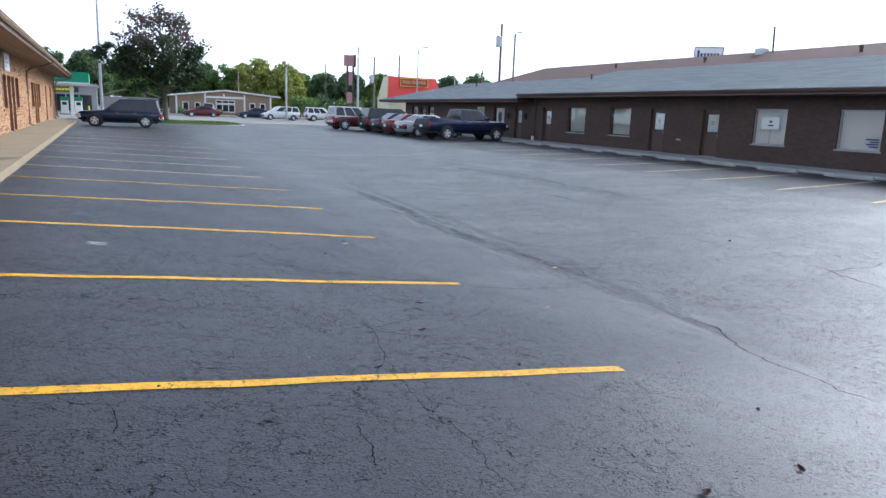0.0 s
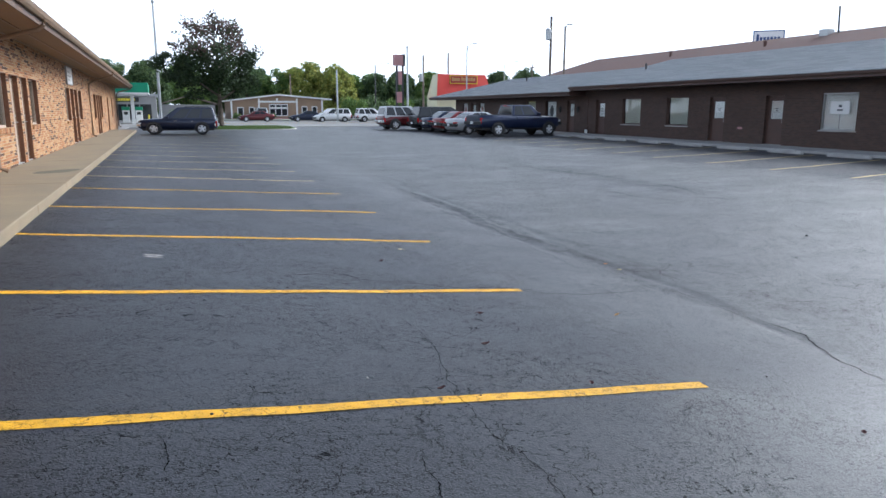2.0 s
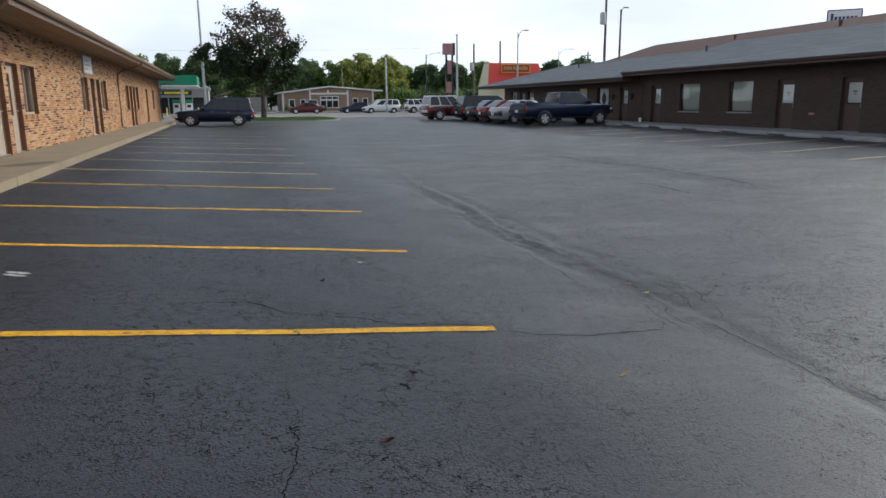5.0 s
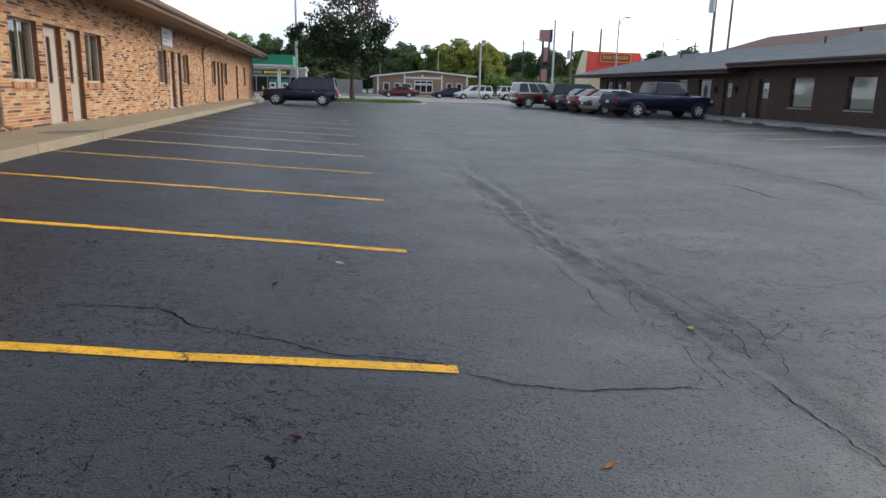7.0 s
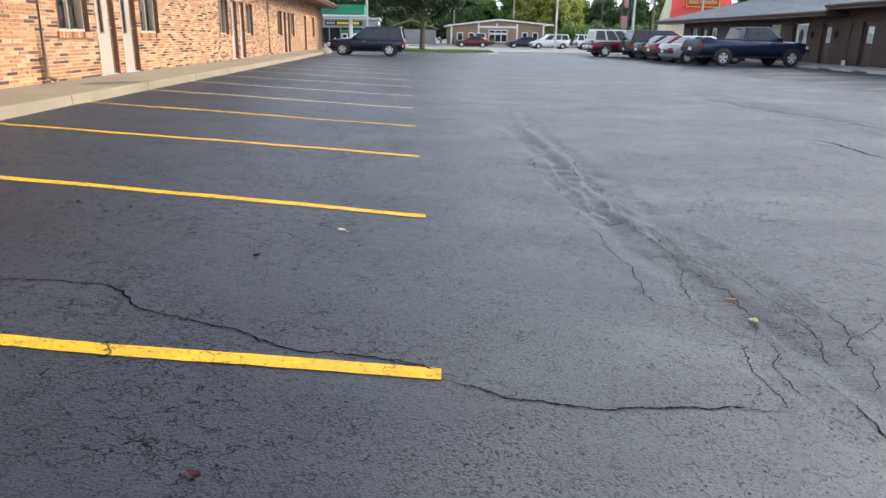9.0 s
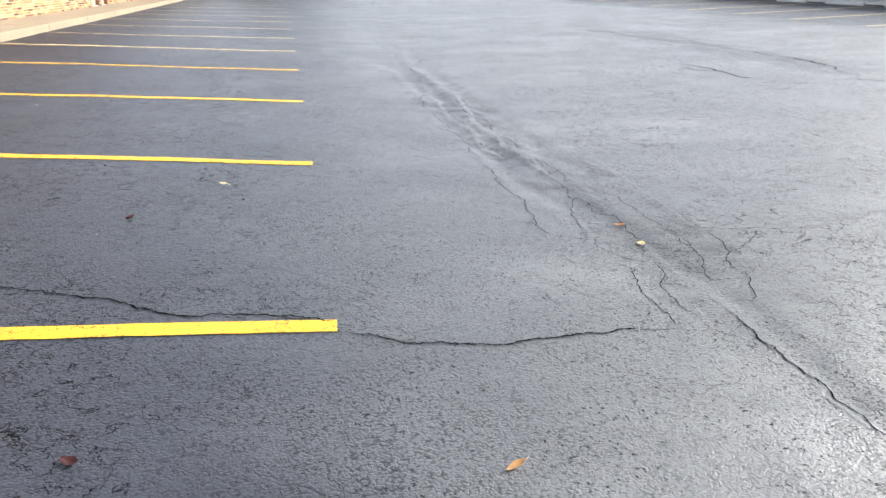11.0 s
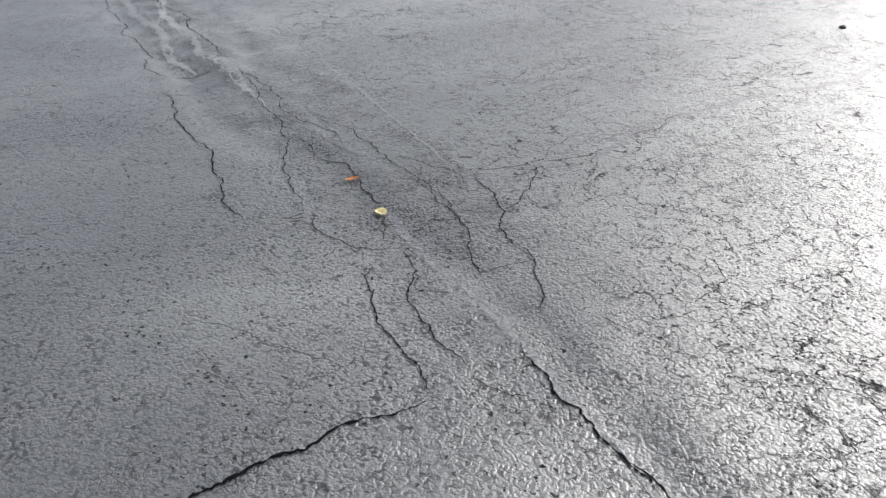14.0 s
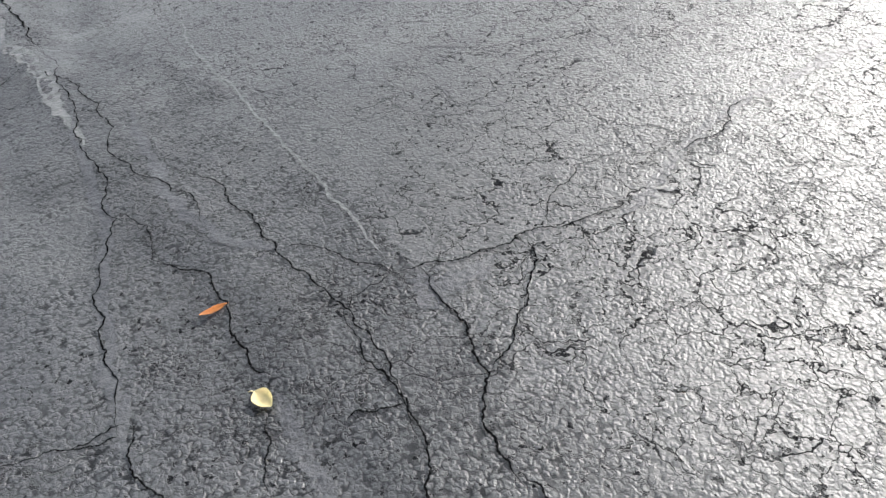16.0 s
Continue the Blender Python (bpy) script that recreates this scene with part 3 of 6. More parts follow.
crack([(1.65, 2.95), (1.72, 2.93), (1.79, 2.87)], 0.004)
crack([(2.12, 2.55), (2.16, 2.41), (2.2, 2.29)], 0.004)
crack([(1.83, 2.56), (1.81, 2.45), (1.79, 2.33), (1.8, 2.19), (1.8, 2.07), (1.8, 1.94)], 0.01)
crack([(1.81, 2.14), (1.79, 1.85), (1.79, 1.67), (1.78, 1.52), (1.79, 1.33)], 0.01)
crack([(1.49, 2.48), (1.31, 2.48), (1.12, 2.45), (0.96, 2.45), (0.84, 2.43), (0.69, 2.4), (0.57, 2.41), (0.4, 2.44), (0.23, 2.45), (0.11, 2.53), (-0, 2.56)], 0.014)
crack([(1.41, 9.89), (1.38, 8.22), (1.35, 7.34), (1.38, 6.72), (1.38, 6.1), (1.32, 5.68), (1.4, 5.41), (1.55, 5.39), (1.71, 5.46)], 0.009)
crack([(1.71, 5.46), (1.84, 5.17), (1.86, 4.79), (1.89, 4.39), (1.91, 4.1)], 0.006)
crack([(-2.53, 3.33), (-2.15, 3.36), (-1.73, 3.38), (-1.48, 3.15), (-1.15, 3.01), (-0.87, 2.9), (-0.63, 2.76), (-0.32, 2.74), (-0.08, 2.69), (0.07, 2.58)], 0.014)
crack([(6.53, 17.3), (7.07, 15.33), (7.24, 13.44), (7.61, 11.91), (7.65, 10.26), (7.67, 9.56), (6.99, 7.7)], 0.04)
crack([(5.7, 9.96), (5.85, 9.44), (5.79, 8.75), (5.83, 8.13)], 0.04)
crack([(5.41, 2.66), (5.13, 1.95), (4.97, 1.21)], 0.025)
crack([(5.47, 9.61), (5.77, 9.04)], 0.03)
crack([(6.73, 7.91), (7.2, 7.56), (7.53, 7.16)], 0.03)
crack([(1.87, 1.31), (1.71, 0.5), (1.54, -0.2), (1.5, -0.62), (1.6, -0.93)], 0.017)
crack([(-1.68, 0.42), (-1.73, 0.21), (-1.71, -0.04), (-1.75, -0.34), (-1.7, -0.63), (-1.71, -0.96), (-1.74, -1.19), (-1.77, -1.34)], 0.006)
crack([(-2.2, -0.53), (-2.23, -0.85), (-2.27, -1.01)], 0.008)
crack([(-3.33, -0.12), (-3.31, -0.32), (-3.32, -0.45)], 0.008)
crack([(-1.46, 1.48), (-1.54, 1), (-1.63, 0.56), (-1.7, 0.38), (-1.72, 0.15)], 0.007)
crack([(-1.51, 1.02), (-1.34, 0.97)], 0.008)
crack([(-1.53, 1.71), (-1.53, 1.61), (-1.56, 1.52)], 0.006)
crack([(2.66, 3.12), (2.73, 3.09), (2.72, 3.04)], 0.004)
crack([(1.89, 21.9), (1.80, 18.1), (1.88, 14.4), (1.80, 11.1), (1.76, 9.5)], 0.012)
crack([(1.99, 9.3), (1.9, 8.1), (1.74, 6.95), (1.76, 6.3), (1.8, 5.6)], 0.012)
crack([(5.13, 2.05), (5.6, 2.1), (6.55, 2.18)], 0.02)
crack([(2.27, 2.11), (2.87, 1.52), (3.41, 0.42)], 0.005)
smear([(1.95, 4.91), (1.9, 4.47), (1.89, 4.17), (1.95, 3.99), (2.05, 3.88)], 0.05, "sealer")
smear([(1.78, 5.01), (1.72, 4.55), (1.71, 4.32), (1.64, 4.11), (1.6, 3.93), (1.56, 3.77), (1.53, 3.56), (1.53, 3.45)], 0.045, "sealer")
smear([(2.79, 3.42), (2.93, 3.43), (3.13, 3.51), (3.44, 3.56), (3.71, 3.55), (4.2, 3.52)], 0.045, "sealer")
# no sealer here: a thin pale strip paints the highlight along a patch edge
smear([(2.31, 5.64), (2.28, 5.2), (2.28, 4.84), (2.27, 4.44), (2.27, 4.12), (2.26, 3.89), (2.24, 3.67)], 0.012, "pale_sealer_and_glint")
smear([(1.84, 3.48), (1.83, 3.37), (1.82, 3.26), (1.83, 3.18)], 0.05, "sealer")
smear([(1.83, 3.37), (1.81, 3.09), (1.84, 2.93), (1.83, 2.72), (1.83, 2.56), (1.81, 2.37), (1.81, 2.21), (1.82, 2.07)], 0.05, "sealer")
smear([(1.69, 9.76), (1.54, 8.52), (1.5, 7.55), (1.49, 6.9), (1.55, 6.54), (1.52, 6.13), (1.49, 5.78), (1.56, 5.42)], 0.07, "pale_sealer_and_glint")
smear([(1.87, 8.29), (1.74, 7.58), (1.67, 6.95), (1.69, 6.37), (1.66, 5.79), (1.74, 5.49), (1.74, 5.1), (1.75, 4.75)], 0.07, "pale_sealer_and_glint")
smear([(1.43, 2.46), (1.39, 2.32), (1.33, 2.16), (1.25, 2.01), (1.15, 1.84)], 0.06, "sealer")
smear([(2.28, 3.58), (2.26, 3.5), (2.32, 3.5), (2.47, 3.51)], 0.09, "sealer")
smear([(1.83, 22.0), (1.76, 18.1), (1.86, 14.4), (1.77, 11.1), (1.74, 9.5)], 0.07, "pale_sealer_and_glint")
smear([(3.6, 3.55), (4.2, 3.52), (4.8, 3.44), (5.6, 3.62)], 0.06, "sealer")
smear([(1.82, 2.2), (1.80, 1.6), (1.78, 1.0), (1.66, 0.3), (1.56, -0.4)], 0.05, "sealer")

# ---------------- painted stall lines ----------------
def stall_line(a, b, width, material, label, seed):
    n = max(8, int((Vector(b) - Vector(a)).length / 0.09))
    rng = random.Random(seed)
    pts = [(a[0] + (b[0] - a[0]) * i / n, a[1] + (b[1] - a[1]) * i / n + 0.012 * noise.noise((i * 0.11, seed * 3.7, 0))) for i in range(n + 1)]
    tagged(part("stall_line", ribbon(bmesh.new(), pts, width, 0.004, seed, ends=False, wobble=0.06), material), label, "road marking", "painted stall lines", "structure")


for i in range(17):
    stall_line((-4.86, 2.6 * i + (0.2, 0.2, 0.38, 0.30)[min(i, 3)]), (0.0, 2.6 * i + 0.015), 0.102, "line_yellow" if i < 5 else "line_pale", "yellow painted line between parking stalls", i)
for i in range(11):
    stall_line((13.0, 4.0 + 2.62 * i), (19.35, 5.2 + 2.67 * i), 0.11, "line_pale", "faded yellow line between parking stalls", 50 + i)

# ---------------- tan brick building ----------------
WX = -6.34                       # brick face
WALK = 0.50
tan_building = thing("tan_brick_building", "long single-storey tan brick office building with a deep brown eave", "building", kind="structure")
doors_l, windows_l = [], []
for off in (-11.25, 0.0, 11.27, 22.25):
    doors_l += [(14.90 + off, 15.86 + off), (16.17 + off, 17.08 + off)]
    windows_l += [(13.30 + off, 14.58 + off), (17.36 + off, 18.62 + off)]
doors_l.append((44.75, 45.7))
windows_l.append((48.7, 49.7))
Y0, Y1 = -14.0, 54.2
holes = [(a, b, 0.2, WALK + 2.03) for a, b in doors_l] + [(a, b, 1.36, 2.53) for a, b in windows_l]
part("wall", slab_wall(WX - 0.26, WX - 0.012, [Y0, Y1], [0.0, 3.35], holes), "mortar", tan_building)
part("wall", box(WX - 14, WX - 13.7, Y0, Y1, 0, 3.45), "plaster", tan_building)
part("wall", box(WX - 13.7, WX - 0.27, Y1 - 0.3, Y1, 0, 3.45), "brick", tan_building)
part("wall", box(WX - 13.7, WX - 0.27, Y0, Y0 + 0.3, 0, 3.45), "brick", tan_building)
part("floor", box(WX - 13.6, WX - 0.27, Y0 + 0.3, Y1 - 0.3, 0.3, 0.47), "tile_floor", tan_building)
part("ceiling", box(WX - 13.6, WX - 0.27, Y0 + 0.3, Y1 - 0.3, 2.85, 2.95), "plaster", tan_building)
# roof: low slope, soffit, fascia
def prism(profile, y0, y1):
    """An (x, z) outline drawn out along y."""
    bm = bmesh.new()
    a = [bm.verts.new((x, y0, z)) for x, z in profile]
    b = [bm.verts.new((x, y1, z)) for x, z in profile]
    n = len(profile)
    for i in range(n):
        bm.faces.new((a[i], a[(i + 1) % n], b[(i + 1) % n], b[i]))
    bm.faces.new(list(reversed(a)))
    bm.faces.new(b)
    bmesh.ops.recalc_face_normals(bm, faces=bm.faces)
    return bm


EX = -5.30
part("roof", prism([(EX - 0.02, 3.58), (-13.4, 5.2), (-21.4, 3.58), (-21.4, 3.48), (-13.4, 5.06), (EX - 0.02, 3.46)], Y0 - 0.8, Y1 + 1.6), "roof_tan", tan_building)
part("soffit", box(-21.2, EX - 0.03, Y0 - 0.8, Y1 + 1.6, 3.35, 3.42), "soffit", tan_building, "brown boarded soffit")
for i in range(2):
    z = 3.347
    part("trim", box(WX + 0.05 + 0.45 * i, WX + 0.09 + 0.45 * i, Y0 - 0.8, Y1 + 1.6, z - 0.012, z), "gutter_tan", tan_building)
part("fascia", box(EX - 0.03, EX, Y0 - 0.8, Y1 + 1.6, 3.335, 3.56), "fascia_brown", tan_building)
part("gutter", prism([(EX + 0.003, 3.58), (EX + 0.003, 3.46), (EX + 0.06, 3.45), (EX + 0.10, 3.50), (EX + 0.12, 3.58), (EX + 0.105, 3.58), (EX + 0.09, 3.51), (EX + 0.05, 3.47), (EX + 0.015, 3.475), (EX + 0.015, 3.58)], Y0 - 0.8, Y1 + 1.6), "gutter_tan", tan_building, "tan metal gutter")


def downspout(parent, x_edge, x_wall, y, z_top, z_bot, material, sign=1):
    bm = bmesh.new()
    add_tube(bm, [(x_edge, y, z_top), (x_edge, y, z_top - 0.12), (x_edge - sign * 0.12, y, z_top - 0.22), (x_wall + sign * 0.25, y, z_top - 0.42), (x_wall + sign * 0.09, y, z_top - 0.56), (x_wall + sign * 0.07, y, z_top - 0.8), (x_wall + sign * 0.07, y, z_bot + 0.12), (x_wall + sign * 0.22, y, z_bot + 0.05)], 0.045, 8)
    for z in (z_top - 1.0, (z_top + z_bot) / 2, z_bot + 0.4):
        add_box(bm, x_wall + sign * 0.002, x_wall + sign * 0.125, y - 0.06, y + 0.06, z, z + 0.03)
    return part("downspout", bm, material, parent, smooth=False)


for y in (12.5, 32.9, 54.0):
    downspout(tan_building, EX + 0.06, WX, y, 3.47, WALK, "gutter_tan")

# brick faces round the openings: cut to length, with a rowlock sill under each window
def brick_rows(y0, y1, z0, z1, openings, seed, pitch=0.300, course=0.0620, joint=0.010, upright=0.005):
    rng = random.Random(seed)
    row = 0
    z = z0
    while z + course <= z1 + 1e-6:
        y = y0 - (pitch / 2 if row % 2 else 0)
        while y < y1:
            a, b = max(y, y0), min(y + pitch - upright, y1)
            spans = [(a, b)]
            for ha, hb, hc, hd in openings:
                if hc < z + (course - joint) / 2 < hd:
                    out = []
                    for s, e in spans:
                        if e <= ha or s >= hb:
                            out.append((s, e))
                        else:
                            if ha - s > 0.02:
                                out.append((s, ha))
                            if e - hb > 0.02:
                                out.append((hb, e))
                    spans = out
            for s, e in spans:
                if e - s > 0.02:
                    yield s, e, z, z + course - joint, rng.uniform(-0.003, 0.003)
            y += pitch
        z += course
        row += 1


def brick_shell(verts, faces, s, e, z0, z1, out, x=WX):
    """A brick's five visible sides."""
    k = len(verts)
    xb, xf, c = x - 0.03, x + out, 0.003
    verts += [(xb, s, z0), (xb, e, z0), (xb, e, z1), (xb, s, z1), (xf, s + c, z0 + c), (xf, e - c, z0 + c), (xf, e - c, z1 - c), (xf, s + c, z1 - c)]
    faces += [(k + 4, k + 5, k + 6, k + 7), (k, k + 1, k + 5, k + 4), (k + 1, k + 2, k + 6, k + 5), (k + 2, k + 3, k + 7, k + 6), (k + 3, k, k + 4, k + 7)]


sills = [(a - 0.08, b + 0.08, 1.24, 1.36) for a, b in windows_l]
HOLES_L = holes + sills
for a, b, z0, z1 in sills:
    verts, faces = [], []
    n = round((b - a) / 0.068)
    for i in range(n):
        s = a + (b - a) * i / n
        brick_shell(verts, faces, s + 0.004, s + (b - a) / n - 0.004, z0, z1, 0.035)
    me = bpy.data.meshes.new("brick_sill")
    me.from_pydata(verts, [], faces)
    me.materials.append(M["brick"])
    ob = new("brick_sill", me)
    ob.parent = tan_building


def jambs(y0, y1, z0, z1):
    """Brown linings of an opening, from the frame to just behind the brick face."""
    for a, b in ((y0 + 0.002, y0 + 0.014), (y1 - 0.014, y1 - 0.002)):
        part("jamb", box(WX - 0.10, WX - 0.004, a, b, z0, z1 - 0.014), "jamb_brown", tan_building)
    part("lintel", box(WX - 0.10, WX - 0.004, y0 + 0.002, y1 - 0.002, z1 - 0.014, z1 - 0.002), "jamb_brown", tan_building)


def tan_door(y0, y1):
    """A beige slab door with a tall narrow light, set back in the brick."""
    jambs(y0, y1, WALK - 0.03, WALK + 2.03)
    d = thing("door_1", "beige metal door with a tall narrow glass light", "door", pose(WX, (y0 + y1) / 2, WALK), "beige doors of the tan building", "structure")
    w = (y1 - y0) / 2
    bm = bmesh.new()
    for s in (-1, 1):
        add_box(bm, -0.17, -0.10, s * w, s * (w - 0.05), 0, 2.03, 0.004)
    add_box(bm, -0.17, -0.10, -w + 0.05, w - 0.05, 1.98, 2.03, 0.004)
    part("frame", bm, "gutter_tan", d)
    i = w - 0.055
    part("leaf", slab_wall(-0.16, -0.115, [-i, i], [0.02, 1.975], [(-0.07, 0.10, 0.85, 1.78)]), "beige_paint", d)
    part("pane", box(-0.143, -0.135, -0.07, 0.10, 0.85, 1.78), "dark_glass", d)
    part("light_frame", slab_wall(-0.113, -0.105, [-0.095, 0.125], [0.825, 1.805], [(-0.065, 0.095, 0.855, 1.775)]), "gutter_tan", d)
    bm = bmesh.new()
    add_tube(bm, [(-0.115, i - 0.07, 0.95), (-0.06, i - 0.07, 0.95), (-0.05, i - 0.16, 0.95)], 0.012, 8)
    add_tube(bm, [(-0.115, i - 0.07, 1.1), (-0.098, i - 0.07, 1.1)], 0.025, 10)
    part("handle", bm, "metal_grey", d)
    part("threshold", box(-0.17, -0.03, -w, w, 0.0, 0.018), "metal_grey", d)
    return d


def tan_window(y0, y1):
    """A two-pane slider in a pale metal frame with vertical blinds behind."""
    jambs(y0, y1, 1.36, 2.53)
    d = thing("window_1", "aluminium slider window with dark glass above a brick sill", "window", pose(WX, (y0 + y1) / 2, 1.36), "windows of the tan building", "structure")
    w, h = (y1 - y0) / 2, 1.17
    part("window_frame", slab_wall(-0.16, -0.10, [-w, w], [0, h], [(-w + 0.05, -0.02, 0.05, h - 0.05), (0.02, w - 0.05, 0.05, h - 0.05)]), "beige_paint", d)
    for a, b, x in ((-w + 0.05, -0.02, -0.125), (0.02, w - 0.05, -0.14)):
        part("pane", box(x - 0.004, x, a, b, 0.05, h - 0.05), "glass", d).visible_shadow = False
    bm = bmesh.new()
    n = int(2 * w / 0.09)
    for k in range(n):
        y = -w + 0.05 + (2 * w - 0.1) * (k + 0.5) / n
        if k % 5 != 3:
            add_box(bm, -0.001, 0.001, -0.042, 0.042, 0.06, h - 0.06, m=pose(-0.24, y, 0, 0, 0, 35))
    part("vertical_blind", bm, "plaster", d)
    return d


for a, b in doors_l:
    tan_door(a, b)
for a, b in windows_l:
    tan_window(a, b)

plaque = thing("wall_sign", "white framed tenant sign on tan brick", "sign", pose(WX, 25.95, 2.96))
part("panel", box(0.005, 0.05, -0.80, 0.80, -0.28, 0.28, 0.006), "paper", plaque)
part("frame", slab_wall(0.0, 0.062, [-0.84, 0.84], [-0.32, 0.32], [(-0.80, 0.80, -0.28, 0.28)]), "metal_grey", plaque)
bm = bmesh.new()
for k, (a, b) in enumerate(((-0.6, 0.1), (-0.6, 0.35), (-0.6, -0.05))):
    add_box(bm, 0.051, 0.054, a, b, 0.1 - 0.14 * k, 0.15 - 0.14 * k)
part("lettering", bm, "metal_grey", plaque)

# raised walk with its kerb
def walk_top(x0, x1, y0, y1, z, name, material, label, joint=3.0, skirt=0.5):
    ob = thing(name, label, "pavement", kind="structure")
    n = round((y1 - y0) / joint)
    for i in range(n):
        a, b = y0 + (y1 - y0) * i / n, y0 + (y1 - y0) * (i + 1) / n
        dz = random.uniform(-0.004, 0.004)
        part("slab", box(x0, x1, a + 0.004, b - 0.004, z - skirt, z + dz, 0.02), material, ob)
    return ob


walk_top(WX - 0.02, -4.86, Y0, 46.5, WALK, "pavement", "concrete", "tan concrete walk with a worn kerb edge")
tagged(part("pavement_joint", box(WX, -4.90, Y0, 46.5, 0, WALK - 0.02), "concrete_grey"), "concrete bed under the walk", "pavement", kind="structure")

bm = bmesh.new()
ring = []
for k in range(26):
    a = 2 * math.pi * k / 26
    r = 1 + 0.25 * noise.noise((math.cos(a) * 1.5, math.sin(a) * 1.5, 3.3))
    ring.append(bm.verts.new((-5.32 + 0.42 * r * math.cos(a), 11.15 + 0.42 * r * math.sin(a) + 0.25 * math.cos(a) + 1.6, WALK + 0.006)))
bm.faces.new(ring)
tagged(part("stain", bm, "stain"), "dark run-off stain across the concrete walk", "stain", kind="structure")
for k in range(2):
    pts = [(-3.52 + 0.05 * i, 4.38 - 0.02 * i - 0.09 * k) for i in range(5)]
    tagged(part("paint_scuff", ribbon(bmesh.new(), pts, 0.05, 0.003, 60 + k, wobble=0.5), "concrete_grey"), "pale paint scuff on dark asphalt", "road marking", kind="structure")


# ---------------- vehicles ----------------
def loft(stations, rings, close=True):
    bm = bmesh.new()
    vr = [[bm.verts.new(p) for p in r] for r in rings]
    for a, b in zip(vr, vr[1:]):
        n = len(a)
        for k in range(n):
            bm.faces.new((a[k], a[(k + 1) % n], b[(k + 1) % n], b[k]))
    bm.faces.new(list(reversed(vr[0])))
    bm.faces.new(vr[-1])
    bmesh.ops.recalc_face_normals(bm, faces=bm.faces)
    return bm


def body_shell(stations):
    """The lower body: rounded sections (x, z_low, z_top, half width) from tail to nose."""
    rings = []
    for x, zl, zt, w in stations:
        half = [(0.80 * w, zl), (0.955 * w, zl + 0.10 * (zt - zl)), (0.995 * w, zl + 0.38 * (zt - zl)), (w, zl + 0.62 * (zt - zl)), (0.965 * w, zl + 0.88 * (zt - zl)), (0.88 * w, zl + 0.975 * (zt - zl)), (0.5 * w, zt + 0.012)]
        rings.append([(x, y, z) for y, z in half] + [(x, -y, z) for y, z in reversed(half)])
    return loft(stations, rings)


def cabin_faces(c):
    """Corners of the cabin's lower and upper rims: c = (x rear base, x rear top, x front top, x front base, z base, z top, half width base, half width top)."""
    xr0, xr1, xf1, xf0, z0, z1, w0, w1 = c
    return {(0, s): Vector((xr0, s * w0, z0)) for s in (-1, 1)} | {(1, s): Vector((xr1, s * w1, z1)) for s in (-1, 1)} | {(2, s): Vector((xf1, s * w1, z1)) for s in (-1, 1)} | {(3, s): Vector((xf0, s * w0, z0)) for s in (-1, 1)}


def pane_on(p00, p10, p11, p01, u0, u1, v0, v1, out=0.007):
    """A thin pane on the quad p00-p10-p11-p01, between the fractions u and v."""
    def at(u, v):
        return (p00 * (1 - u) + p10 * u) * (1 - v) + (p01 * (1 - u) + p11 * u) * v
    n = (p10 - p00).cross(p01 - p00).normalized()
    bm = bmesh.new()
    q = [at(u0, v0), at(u1, v0), at(u1, v1), at(u0, v1)]
    a = [bm.verts.new(p + n * out) for p in q]
    b = [bm.verts.new(p - n * 0.01) for p in q]
    bm.faces.new(a)
    for i in range(4):
        bm.faces.new((b[i], b[(i + 1) % 4], a[(i + 1) % 4], a[i]))
    bmesh.ops.recalc_face_normals(bm, faces=bm.faces)
    return bm


def wheel_meshes(r, wdt):
    bm = bmesh.new()
    prof = [(0.62 * r, -wdt / 2), (0.93 * r, -wdt / 2), (r, -wdt * 0.36), (r, wdt * 0.36), (0.93 * r, wdt / 2), (0.62 * r, wdt / 2)]
    n = 24
    rings = [[bm.verts.new((math.cos(a) * p, q, math.sin(a) * p)) for p, q in prof] for a in (2 * math.pi * k / n for k in range(n))]
    for i in range(n):
        a, b = rings[i], rings[(i + 1) % n]
        for k in range(len(prof)):
            bm.faces.new((a[k], b[k], b[(k + 1) % len(prof)], a[(k + 1) % len(prof)]))
    bmesh.ops.recalc_face_normals(bm, faces=bm.faces)
    tyre = mesh_of(bm, "tyre", "tyre", True)
    bm = bmesh.new()
    add_tube(bm, [(0, -wdt * 0.30, 0), (0, wdt * 0.30, 0)], [0.615 * r, 0.615 * r], 24)
    dark = mesh_of(bm, "rim_dark", "metal_dark")
    bm = bmesh.new()
    for k in range(5):
        add_box(bm, -0.055, 0.055, wdt * 0.30, wdt * 0.42, 0.05, 0.58 * r, 0.01, m=Matrix.Rotation(2 * math.pi * k / 5, 4, "Y"))
    add_tube(bm, [(0, wdt * 0.28, 0), (0, wdt * 0.45, 0)], [0.2 * r, 0.16 * r], 14)
    for k in range(24):
        a0, a1 = (2 * math.pi * j / 24 for j in (k, k + 1))
        q = [(math.cos(a) * p, wdt * 0.40, math.sin(a) * p) for a, p in ((a0, 0.54 * r), (a1, 0.54 * r), (a1, 0.635 * r), (a0, 0.635 * r))]
        bm.faces.new([bm.verts.new(p) for p in q])
    bmesh.ops.recalc_face_normals(bm, faces=bm.faces)
    return tyre, dark, mesh_of(bm, "rim", "rim")


